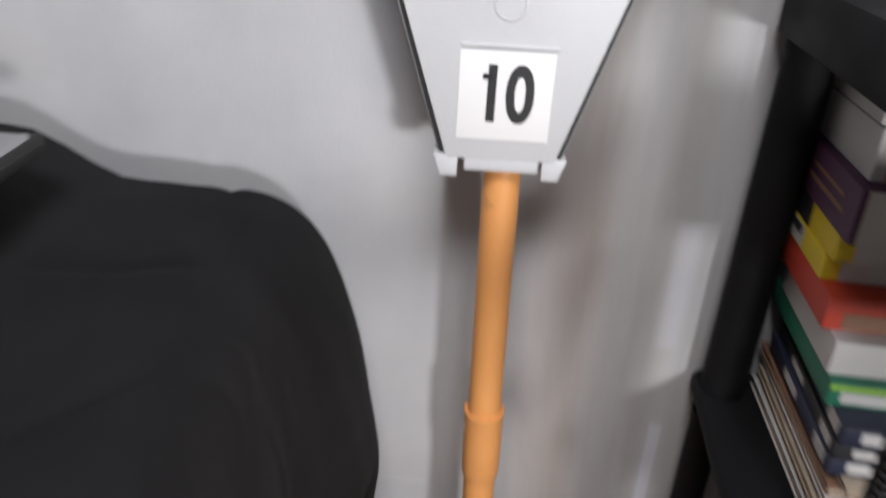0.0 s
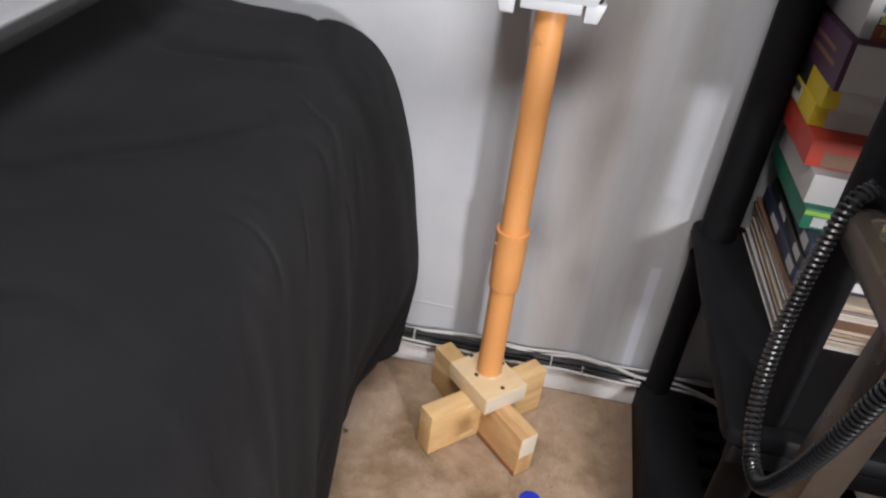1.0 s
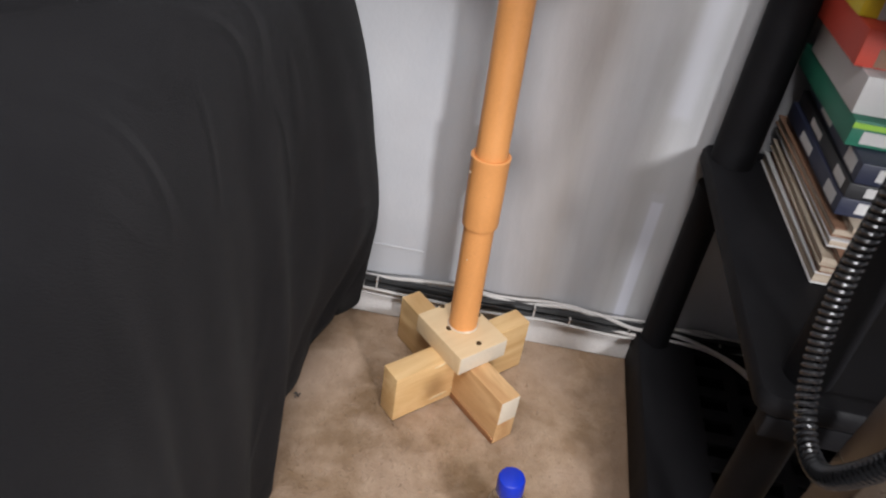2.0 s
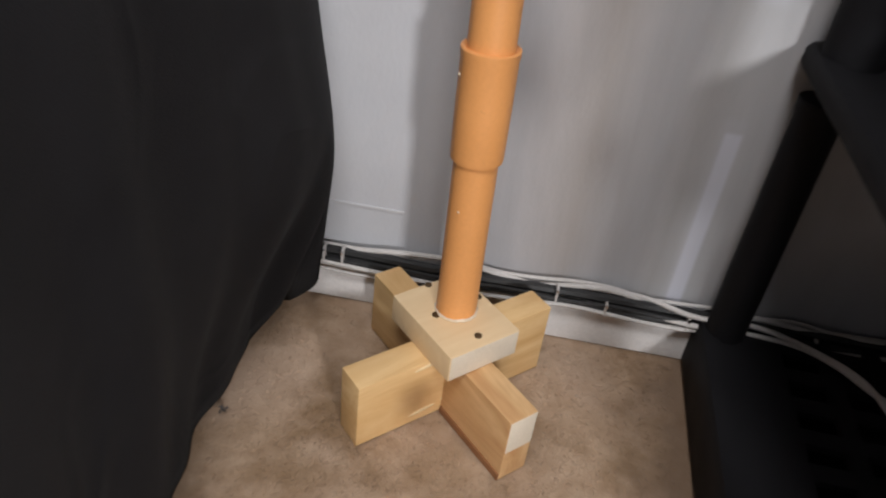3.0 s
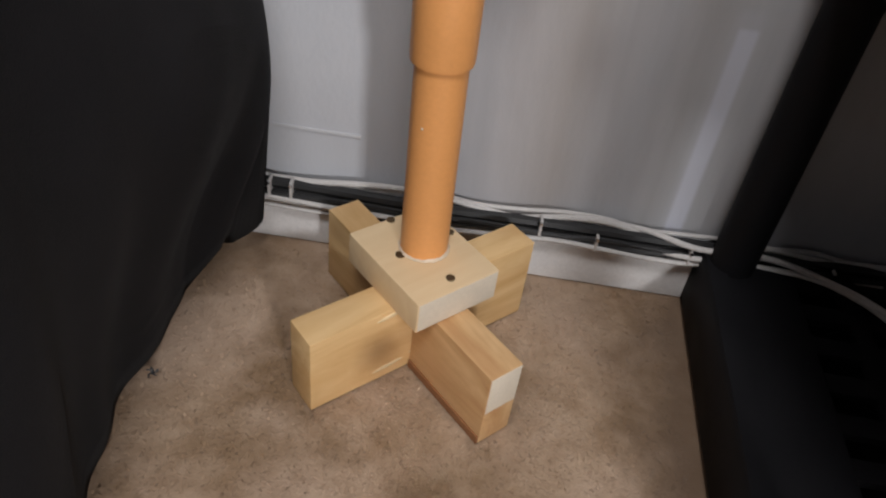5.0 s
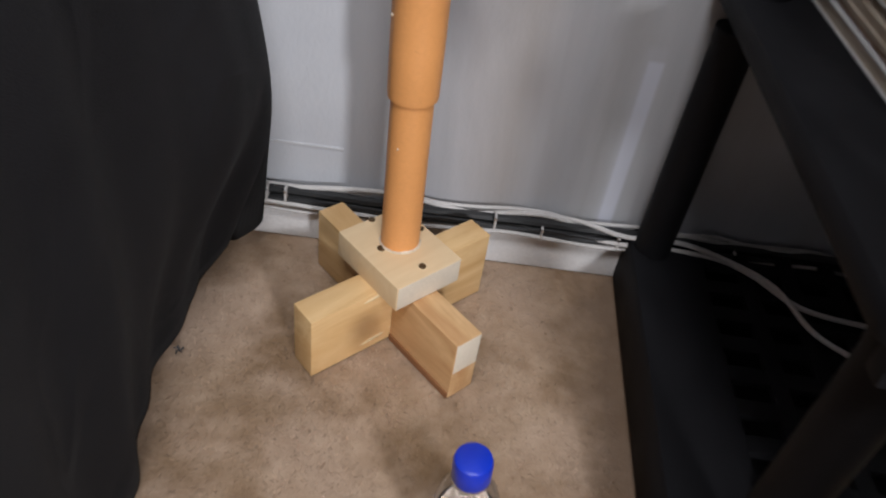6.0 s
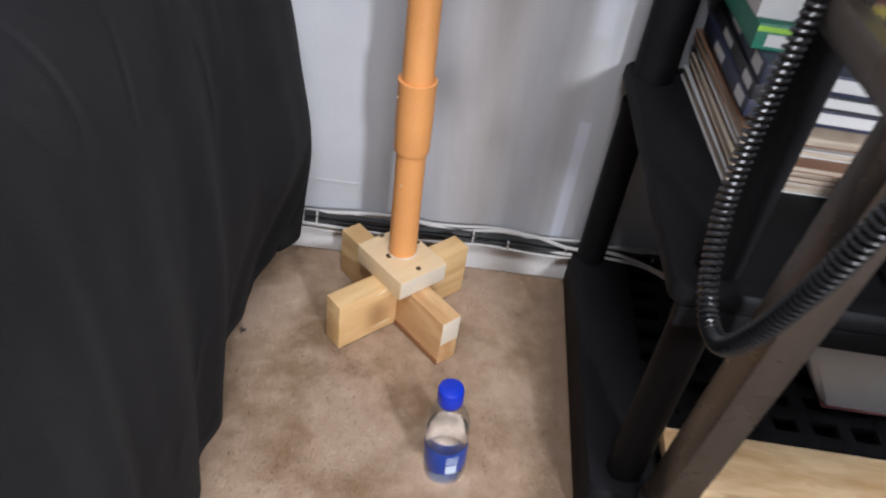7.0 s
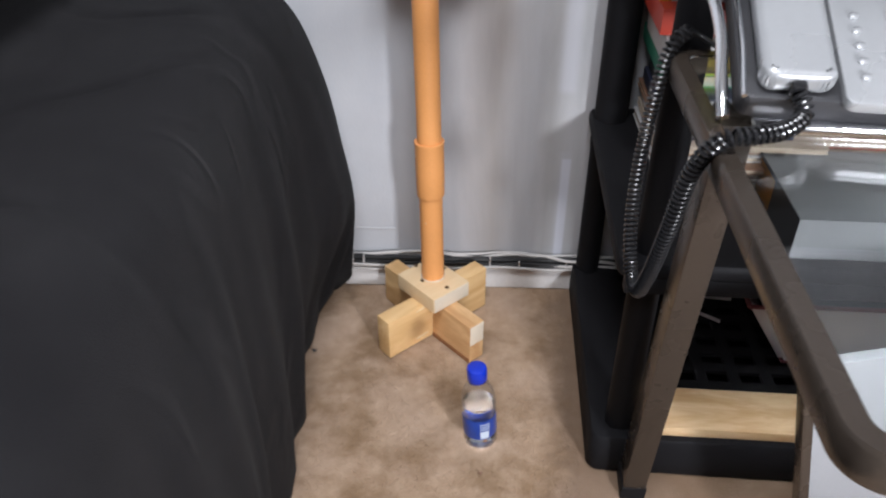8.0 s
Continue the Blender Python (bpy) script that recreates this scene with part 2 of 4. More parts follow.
M = {
    "wall": wall_paint(),
    "plain": speckled("grey_room_paint", (0.52, 0.52, 0.53), 0.7, spread=0.06),
    "ceiling": speckled("white_ceiling_paint", (0.75, 0.75, 0.74), 0.8, spread=0.04),
    "carpet": carpet(),
    "base": speckled("scuffed_white_gloss", (0.73, 0.71, 0.69), 0.5, spread=0.14, relief=0.4),
    "cloth": cloth(),
    "pine": pine("pine_board"),
    "pine_block": pine("pine_block", (0.82, 0.62, 0.375), (0.74, 0.53, 0.30), (1, 6, 6)),
    "pine_end": speckled("pine_end_grain", (0.66, 0.52, 0.36), 0.7, spread=0.15, scale=120),
    "pine_red": pine("reddish_pine_board", (0.76, 0.50, 0.25), (0.50, 0.255, 0.10)),
    "chalk": speckled("chalky_white_primer", (0.76, 0.66, 0.52), 0.8, spread=0.12, scale=90),
    "bark": pine("pine_bark_edge", (0.33, 0.15, 0.06), (0.22, 0.09, 0.035)),
    "plank": pine("shelf_plank", (0.76, 0.57, 0.34), (0.52, 0.30, 0.13), (1.5, 9, 9)),
    "orange": speckled("orange_paint", (0.78, 0.35, 0.115), 0.42, spread=0.07, relief=0.06),
    "brass": speckled("dull_screw", (0.16, 0.11, 0.06), 0.4, 0.8),
    "glue": speckled("dried_glue", (0.66, 0.54, 0.40), 0.35),
    "glint_glue": speckled("pale_glue_glint", (0.82, 0.63, 0.38), 0.2),
    "box": speckled("light_grey_plastic", (0.60, 0.61, 0.63), 0.42, spread=0.04, relief=0.08),
    "seam": material("dark_seam", (0.012, 0.012, 0.013), 0.7),
    "card": speckled("white_card", (0.84, 0.84, 0.85), 0.5, spread=0.02),
    "ink": material("black_ink", (0.012, 0.012, 0.014), 0.5),
    "shelf": speckled("black_plastic", (0.0115, 0.0113, 0.0125), 0.55, spread=0.2, scale=90, relief=0.3),
    "bronze": speckled("brown_painted_steel", (0.060, 0.047, 0.037), 0.26, 0.4, spread=0.12),
    "glass": clear("table_glass", (0.93, 0.97, 0.96), 0.01),
    "water": clear("drinking_water", (0.80, 0.85, 0.90), 0.0, 1.33),
    "pet": clear("clear_bottle_plastic", (0.90, 0.92, 0.95), 0.04, 1.3),
    "cap": speckled("blue_cap_plastic", (0.008, 0.035, 0.50), 0.35, spread=0.05),
    "label": speckled("blue_label_film", (0.014, 0.055, 0.33), 0.3, spread=0.1),
    "label_back": speckled("pale_blue_film", (0.02, 0.07, 0.36), 0.4, spread=0.1),
    "label_pale": material("pale_label_print", (0.62, 0.70, 0.82), 0.4),
    "cord": speckled("glossy_black_cord", (0.012, 0.012, 0.013), 0.22, spread=0.1),
    "wire_white": speckled("white_cable", (0.56, 0.535, 0.51), 0.5, spread=0.2),
    "wire_black": speckled("black_cable", (0.018, 0.018, 0.018), 0.45),
    "tub": speckled("white_tub", (0.60, 0.58, 0.585), 0.5, spread=0.05),
    "tub_trim": material("dark_red_trim", (0.16, 0.035, 0.04), 0.5),
    "lid": speckled("grey_fabric_cover", (0.27, 0.27, 0.28), 0.8, spread=0.08),
    "piping": material("black_piping", (0.012, 0.012, 0.012), 0.6),
    "paper": speckled("white_paper", (0.8, 0.79, 0.77), 0.6, spread=0.03),
    "red": speckled("red_card", (0.52, 0.055, 0.03), 0.5, spread=0.12),
    "yellow": speckled("yellow_card", (0.72, 0.55, 0.03), 0.5, spread=0.08),
    "purple": speckled("purple_card", (0.085, 0.03, 0.075), 0.5, spread=0.15),
    "label_red": speckled("brick_red_print", (0.36, 0.10, 0.06), 0.5),
    "green": speckled("green_card", (0.02, 0.17, 0.105), 0.5, spread=0.12),
    "lime": material("lime_print", (0.30, 0.55, 0.05), 0.5),
    "navy": speckled("navy_card", (0.025, 0.03, 0.06), 0.45, spread=0.2),
    "black_card": speckled("black_card", (0.022, 0.022, 0.025), 0.5, spread=0.3),
    "white_card": speckled("white_box_card", (0.58, 0.57, 0.56), 0.5, spread=0.06),
    "brown": speckled("brown_card", (0.24, 0.13, 0.08), 0.6, spread=0.2),
    "folder": speckled("orange_folder", (0.62, 0.25, 0.03), 0.5, spread=0.08),
    "pages": pages(),
    "silver": speckled("silver_plastic", (0.40, 0.41, 0.42), 0.28, 0.35, spread=0.04),
    "chrome": speckled("chromed_edge", (0.75, 0.76, 0.78), 0.12, 1.0, spread=0.04),
    "phone_dark": speckled("dark_grey_plastic", (0.035, 0.035, 0.038), 0.38),
    "panel": speckled("pale_grey_panel", (0.24, 0.245, 0.255), 0.45, spread=0.05),
}

scuff = M["orange"]
tone = mix(scuff, ramp(scuff, noise_tex(scuff, coords(scuff), 26, 4, 0.6), [(0.67, grey(0.0)), (0.74, grey(0.4))]), (0, 0, 0), (0.30, 0.15, 0.06))
under = scuff.node_tree.nodes["Principled BSDF"].inputs["Base Color"].links[0].from_socket
scuff.node_tree.links.new(under, tone.node.inputs[6])
wire(scuff, tone, "Base Color")

M["shelf"].node_tree.nodes["Principled BSDF"].inputs["Specular IOR Level"].default_value = 0.07


# ---- mesh helpers ----
def part(name, bm, mat, parent=None, label="", smooth=True):
    """Links a bmesh as one mesh object under a thing or under a part."""
    me = bpy.data.meshes.new(name)
    bm.normal_update()
    bm.to_mesh(me)
    bm.free()
    for m in mat if isinstance(mat, (list, tuple)) else [mat]:
        me.materials.append(m)
    if smooth:
        me.shade_smooth()
        me.set_sharp_from_angle(angle=radians(38))
    ob = new(name, me)
    if parent is not None:
        ob.parent = parent
    return tagged(ob, label)


def thing(name, m, label, category, group="", kind=""):
    ob = new(name)
    ob.empty_display_size = 0.05
    ob.matrix_world = m
    return tagged(ob, label, category, group, kind)


def add_box(bm, lo, hi, bevel=0.0, seg=2, m=None):
    """A box between two corners, with rounded edges."""
    vs = [bm.verts.new((x, y, z)) for z in (lo[2], hi[2]) for y in (lo[1], hi[1]) for x in (lo[0], hi[0])]
    fs = [bm.faces.new([vs[i] for i in q]) for q in
          ((0, 2, 3, 1), (4, 5, 7, 6), (0, 1, 5, 4), (2, 6, 7, 3), (0, 4, 6, 2), (1, 3, 7, 5))]
    if bevel:
        es = list({e for f in fs for e in f.edges})
        out = bmesh.ops.bevel(bm, geom=es, offset=bevel, segments=seg, profile=0.6, affect="EDGES")
        vs = list({v for v in vs if v.is_valid} | set(out["verts"]))
    if m is not None:
        bmesh.ops.transform(bm, matrix=m, verts=vs)
    return vs


def box(lo, hi, bevel=0.0, seg=2, m=None):
    bm = bmesh.new()
    add_box(bm, lo, hi, bevel, seg, m)
    return bm


def slab(outline, z0, z1, bevel=0.0, seg=2):
    """A flat plate from an outline in x and y."""
    bm = bmesh.new()
    vs = [bm.verts.new((x, y, z0)) for x, y in outline]
    f = bm.faces.new(vs)
    ex = bmesh.ops.extrude_face_region(bm, geom=[f])
    top = [v for v in ex["geom"] if isinstance(v, bmesh.types.BMVert)]
    bmesh.ops.translate(bm, vec=(0, 0, z1 - z0), verts=top)
    bmesh.ops.recalc_face_normals(bm, faces=bm.faces)
    if bevel:
        bmesh.ops.bevel(bm, geom=list(bm.edges), offset=bevel, segments=seg, profile=0.6, affect="EDGES")
    return bm


def round_rect(x0, y0, x1, y1, r, n=5):
    pts = []
    for cx, cy, a in ((x1 - r, y1 - r, 0), (x0 + r, y1 - r, 90), (x0 + r, y0 + r, 180), (x1 - r, y0 + r, 270)):
        for k in range(n + 1):
            t = radians(a + 90 * k / n)
            pts.append((cx + r * math.cos(t), cy + r * math.sin(t)))
    return pts


def lathe(profile, n=32, caps=True):
    """Turns (radius, z) pairs round the z axis."""
    bm = bmesh.new()
    rings = [[bm.verts.new((r * math.cos(2 * math.pi * k / n), r * math.sin(2 * math.pi * k / n), z)) for k in range(n)] for r, z in profile]
    for a, b in zip(rings, rings[1:]):
        for k in range(n):
            bm.faces.new((a[k], a[(k + 1) % n], b[(k + 1) % n], b[k]))
    if caps:
        bm.faces.new(rings[0][::-1])
        bm.faces.new(rings[-1])
    return bm


def tube(points, radius, n=10, bm=None):
    """A round bar or cable along a line of points, its ends closed."""
    bm = bm or bmesh.new()
    pts = [Vector(p) for p in points]
    rings, side = [], None
    for i, p in enumerate(pts):
        d = (pts[min(i + 1, len(pts) - 1)] - pts[max(i - 1, 0)]).normalized()
        side = d.orthogonal().normalized() if side is None else (side - d * side.dot(d)).normalized()
        up = d.cross(side)
        rings.append([bm.verts.new(p + (side * math.cos(a) + up * math.sin(a)) * radius) for a in (2 * math.pi * k / n for k in range(n))])
    for a, b in zip(rings, rings[1:]):
        for k in range(n):
            bm.faces.new((a[k], a[(k + 1) % n], b[(k + 1) % n], b[k]))
    bm.faces.new(rings[0][::-1])
    bm.faces.new(rings[-1])
    return bm


def spline(ctrl, steps=12):
    """Points of a smooth line through the control points."""
    c = [Vector(p) for p in ctrl]
    c = [c[0] * 2 - c[1]] + c + [c[-1] * 2 - c[-2]]
    out = []
    for i in range(1, len(c) - 2):
        for k in range(steps):
            t = k / steps
            a, b, d, e = c[i - 1:i + 3]
            out.append(0.5 * (2 * b + (d - a) * t + (2 * a - 5 * b + 4 * d - e) * t * t + (3 * b - a - 3 * d + e) * t ** 3))
    return out + [c[-2]]


# ---- room ----
WALL_Y = 1.107
WALL = pose(0.19, WALL_Y, 0, 0, 0, -4.6)


def structure(name, bm, mat, label, category, m=None):
    ob = part(name, bm, mat)
    if m is not None:
        ob.matrix_world = m
    return tagged(ob, label, category, kind="structure")


def build_room():
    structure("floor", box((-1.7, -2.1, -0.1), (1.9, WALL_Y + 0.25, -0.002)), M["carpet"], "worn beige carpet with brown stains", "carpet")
    structure("wall_north", box((-2.2, 0, 0), (2.0, 0.1, 2.4)), M["wall"], "grey wall with thin streaky paint over brown drips and painted-in shade", "wall", WALL)
    structure("wall_south", box((-1.7, -2.2, 0), (1.9, -2.1, 2.4)), M["plain"], "plain grey painted wall", "wall")
    structure("wall_west", box((-1.8, -2.2, 0), (-1.7, WALL_Y + 0.1, 2.4)), M["plain"], "plain grey painted wall", "wall")
    structure("wall_east", box((1.9, -2.2, 0), (2.0, WALL_Y + 0.1, 2.4)), M["plain"], "plain grey painted wall", "wall")
    structure("ceiling", box((-1.8, -2.2, 2.4), (2.0, WALL_Y + 0.1, 2.5)), M["ceiling"], "white painted ceiling", "ceiling")
    structure("baseboard", box((-2.0, -0.014, 0), (1.7, 0, 0.060), 0.003), M["base"], "scuffed white baseboard below the cables", "baseboard", WALL)
    bm = box((-0.40, -0.0016, 0.142), (-0.215, 0, 0.146), 0.0006)
    structure("trim", bm, M["plain"], "thin raised paint line on the grey wall", "trim", WALL)


def build_carpet_pile():
    """Short loose fibres standing out of the carpet where it lies open."""
    rng = np.random.default_rng(5)
    n = 30000
    x, y = rng.uniform(-0.30, 0.40, n), rng.uniform(0.38, 1.10, n)
    keep = x < 0.285 + (y - 0.585) * 0.119
    x, y = x[keep], y[keep]
    n = len(x)
    turn, lean, far = rng.uniform(0, 2 * np.pi, n), rng.uniform(0, 2 * np.pi, n), rng.uniform(0.003, 0.007, n)
    wide, tall = rng.uniform(0.0006, 0.0012, n), rng.uniform(0.0012, 0.0030, n)
    v = np.empty((n, 3, 3))
    v[:, 0] = np.stack([x - wide * np.cos(turn), y - wide * np.sin(turn), np.full(n, -0.002)], 1)
    v[:, 1] = np.stack([x + wide * np.cos(turn), y + wide * np.sin(turn), np.full(n, -0.002)], 1)
    v[:, 2] = np.stack([x + far * np.cos(lean), y + far * np.sin(lean), tall - 0.002], 1)
    me = bpy.data.meshes.new("carpet_pile")
    me.from_pydata(v.reshape(-1, 3).tolist(), [], np.arange(3 * n).reshape(-1, 3).tolist())
    me.materials.append(M["carpet"])
    tagged(new("carpet_pile", me), "short beige carpet fibres with brown stains", "carpet", kind="stuff")


# ---- draped table ----
def build_draped():
    """A black sheet over a low cabinet: top, rounded edge, hanging side with folds, flared back corner."""
    back = spline([(-0.36, 0, 0.702), (-0.245, 0, 0.692), (-0.180, 0, 0.640), (-0.140, 0, 0.530), (-0.118, 0, 0.400), (-0.100, 0, 0.220), (-0.150, 0, 0.045)], 9)
    front = spline([(-0.36, 0, 0.712), (-0.265, 0, 0.704), (-0.215, 0, 0.655), (-0.193, 0, 0.540), (-0.187, 0, 0.400), (-0.188, 0, 0.200), (-0.200, 0, 0.004)], 9)

    def ease(a, lo, hi):
        a = min(1.0, max(0.0, (a - lo) / (hi - lo)))
        return a * a * (3 - 2 * a)

    y0, y1, ny, nx = -0.55, 1.052, 150, 26
    bm = bmesh.new()
    grid = []
    for j in range(ny + 1):
        y = y0 + (y1 - y0) * j / ny
        row = []
        for i in range(nx):
            x = -1.25 + (-0.36 + 1.25) * i / nx
            z = 0.702 + 0.070 * ease(-x, 0.41, 0.56) + 0.010 * (1 - ease(y, 0.5, 1.0))
            crease = abs(noise.noise((x * 5 + y * 2, y * 4 - x * 3, 1.7)))
            z += 0.007 * noise.noise((x * 6, y * 5, 2.7)) - 0.006 * max(0, 0.12 - crease) / 0.12
            row.append(bm.verts.new((x, y, z)))
        n = len(back) - 1
        for k in range(n + 1):
            q = k / n
            w = ease(y, 0.66, 1.03) * (1 - ease(q, 0.72, 1.0)) + ease(y, 1.005, 1.052) * ease(q, 0.72, 1.0)
            p = front[k].lerp(back[k], w)
            hang = ease(q, 0.30, 0.85)
            fold = 0.010 * math.sin(y * 27 + 3.0 * noise.noise((y * 3, p.z * 1.3, 0))) + 0.013 * noise.noise((y * 7, p.z * 1.2, 4.2))
            fold += 0.0036 * math.sin(y * 63 + 4 * noise.noise((y * 5, p.z * 2, 8)))
            crease = abs(noise.noise((p.x * 5 + y * 2, y * 4 - p.x * 3, 1.7)))
            z = p.z - (1 - hang) * 0.006 * max(0, 0.12 - crease) / 0.12 + (1 - hang) * 0.004 * noise.noise((p.x * 6, y * 5, 2.7))
            row.append(bm.verts.new((p.x + fold * hang * (1 - 0.45 * ease(y, 0.95, 1.05)), y, max(0.003, z))))
        grid.append(row)
    grid.append([bm.verts.new((v.co.x - 0.02, v.co.y + 0.022, 0.02 + 0.3 * max(0, v.co.z - 0.1))) for v in grid[-1]])
    for a, b in zip(grid, grid[1:]):
        for k in range(len(a) - 1):
            bm.faces.new((a[k], a[k + 1], b[k + 1], b[k]))
    bmesh.ops.recalc_face_normals(bm, faces=bm.faces)
    drape = part("black_drape", bm, M["cloth"])
    drape.data.shade_smooth()
    tagged(drape, "matt black cloth draped over a low cabinet to the carpet", "cloth cover")
    solid = drape.modifiers.new("thickness", "SOLIDIFY")
    solid.thickness, solid.offset = 0.0015, -1
    cab = part("cabinet", box((-1.25, -0.5, 0), (-0.32, 1.0, 0.66), 0.02), M["phone_dark"])
    tagged(cab, "dark low cabinet hidden under the black cloth", "cabinet")
    # grey padded cover with black piping
    lid = thing("folded_cover", pose(-0.457, 0.472, 0.792, 0, 3, -1), "grey fabric cover with black edging on the black cloth", "cover")
    for name, out, r, z0, z1, mat, label in (("pad", 0.0, 0.018, 0.004, 0.010, "lid", ""), ("piping", 0.011, 0.022, -0.008, 0.004, "piping", "black edge binding")):
        bm = slab(round_rect(-0.55, -0.60 - out * 0.5, out, 0.44 + out, r, 7), z0, z1, 0.002)
        for v in bm.verts:
            near = max(0.0, 1 - math.hypot(v.co.x - 0.006, v.co.y - 0.446) / 0.06)
            v.co.z += 0.016 * near * near
        part(name, bm, M[mat], lid, label)
    sheet = thing("paper_bag", pose(-0.600, 0.80, 0.806, 0, 3, 12), "crumpled white paper bag with a red mark", "bag")
    part("paper", slab(round_rect(-0.10, -0.14, 0.05, 0.13, 0.02, 4), 0, 0.03, 0.008), M["paper"], sheet)
    part("print", box((-0.03, 0.07, 0.0302), (0.03, 0.082, 0.031)), M["red"], sheet, "red print")


# ---- orange pole on a pine cross ----
def build_pole():
    stand = thing("signpost", pose(0.052, 0.966, 0), "orange pipe on a crossed pine foot, glued and screwed", "sign stand")
    a1, a2 = 38.1, -51.5
    w, h = 0.0182, 0.0895

    def board(length0, length1, turn, top=h):
        bm = box((length0, -w, 0.0005), (length1, w, top), 0.0016)
        ob = part("foot_board", bm, M["pine"], stand)
        ob.matrix_basis = pose(0, 0, 0, 0, 0, turn)
        return ob

    near = board(-0.128, 0.0415, a1)
    # pale lens shapes put the shiny glints of the glue into colour
    for x0, x1, z0 in ((-0.060, -0.030, 0.083), (-0.062, -0.026, 0.014), (-0.020, 0.004, 0.020)):
        bm = bmesh.new()
        bmesh.ops.create_uvsphere(bm, u_segments=16, v_segments=8, radius=1.0, matrix=Matrix.Translation(((x0 + x1) / 2, -w, z0)) @ pose(0, 0, 0, 0, -5, 0) @ Matrix.Diagonal(((x1 - x0) / 2, 0.0007, 0.0026, 1)))
        part("glue_glint", bm, M["glint_glue"], near, "pale painted glint on a glossy smear of dried glue")
    board(0.042, 0.130, a1, 0.099)
    front = board(w + 0.0004, 0.130, a2)
    front.data.materials[0] = M["pine_red"]
    board(-0.140, -w - 0.0004, a2)
    bm = box((w + 0.002, -w - 0.0022, 0.0006), (0.1295, -w - 0.0002, 0.010), 0.0006)
    part("bark_edge", bm, M["bark"], front, "brown bark strip along the lower edge")
    bm = box((-0.046, -0.0565, h), (0.046, 0.0565, h + 0.0345), 0.002)
    block = part("top_block", bm, M["pine_block"], stand, "pale pine block with screw heads")
    block.matrix_basis = pose(0.0, 0.0055, 0, 0, 0, 38.6)
    part("end_grain", box((0.0457, -0.0545, h + 0.0015), (0.0463, 0.0545, h + 0.033), 0.0002), M["chalk"], block, "whitish sawn face")
    part("end_grain", box((-0.0443, -0.0568, h + 0.0015), (0.0443, -0.0562, h + 0.033), 0.0002), M["chalk"], block, "whitish sawn face")
    part("end_grain", box((0.1296, -w + 0.001, 0.043), (0.1303, w - 0.001, h - 0.001), 0.0002), M["chalk"], front, "whitish upper half of the sawn end")
    for x, y, r in ((-0.0217, 0.0065, 0.0047), (-0.0006, -0.0424, 0.0042), (-0.0007, 0.0536, 0.0042), (0.0384, 0.0096, 0.0040)):
        bm = lathe([(r, 0), (r, 0.0012), (r * 0.5, 0.0009)], 14)
        s = part("screw", bm, M["brass"], block)
        s.matrix_basis = pose(x, y, h + 0.0343)
    lean = pose(0.0, 0.013, h + 0.0345, -1.6, -0.7, 0)
    r = 0.0223
    pipe = part("pipe", lathe([(r, -0.002), (r, 0.02), (r, 0.30), (r * 1.0, 0.655)], 40), M["orange"], stand, "orange painted pipe")
    pipe.matrix_basis = lean
    cp = [(r * 1.01, 0.187), (0.0258, 0.187), (0.0264, 0.191), (0.0268, 0.24), (0.0268, 0.288), (0.0276, 0.2915), (0.0276, 0.2965), (0.0255, 0.2975), (0.0228, 0.2955)]
    part("coupling", lathe(cp, 40), M["orange"], pipe, "orange pipe coupling with a raised rim")
    rng = random.Random(4)
    bm = lathe([(r - 0.001, 0.0), (r + 0.0022, 0.0), (r + 0.0018, 0.0012), (r + 0.0008, 0.0022), (r - 0.001, 0.0042)], 60, False)
    for v in bm.verts:
        v.co += Vector((v.co.x, v.co.y, 0)) * 0.06 * noise.noise(v.co * 260)
        v.co.z *= 0.6 + 0.6 * noise.noise(v.co * 170 + Vector((5, 0, 0)))
    part("glue_bead", bm, M["glue"], pipe, "pale dried glue round the pipe")
    for az, z, q in ((-120, 0.135, 0.0012), (-160, 0.272, 0.0016)):
        bm = bmesh.new()
        rr = r if z < 0.18 else 0.0268
        bmesh.ops.create_icosphere(bm, subdivisions=2, radius=q, matrix=pose(rr * math.cos(radians(az)), rr * math.sin(radians(az)), z))
        part("glue_drop", bm, M["glue"], pipe)


def text_mesh(body, size, m, extrude=0.0004, bold=0.0):
    cu = bpy.data.curves.new("lettering", "FONT")
    cu.body, cu.size, cu.extrude, cu.align_x, cu.align_y = body, size, extrude, "CENTER", "CENTER"
    cu.offset = bold
    ob = new("lettering", cu)
    me = bpy.data.meshes.new_from_object(ob.evaluated_get(bpy.context.evaluated_depsgraph_get()))
    bpy.data.objects.remove(ob)
    bm = bmesh.new()
    bm.from_mesh(me)
    bmesh.ops.transform(bm, matrix=m, verts=bm.verts)
    return bm


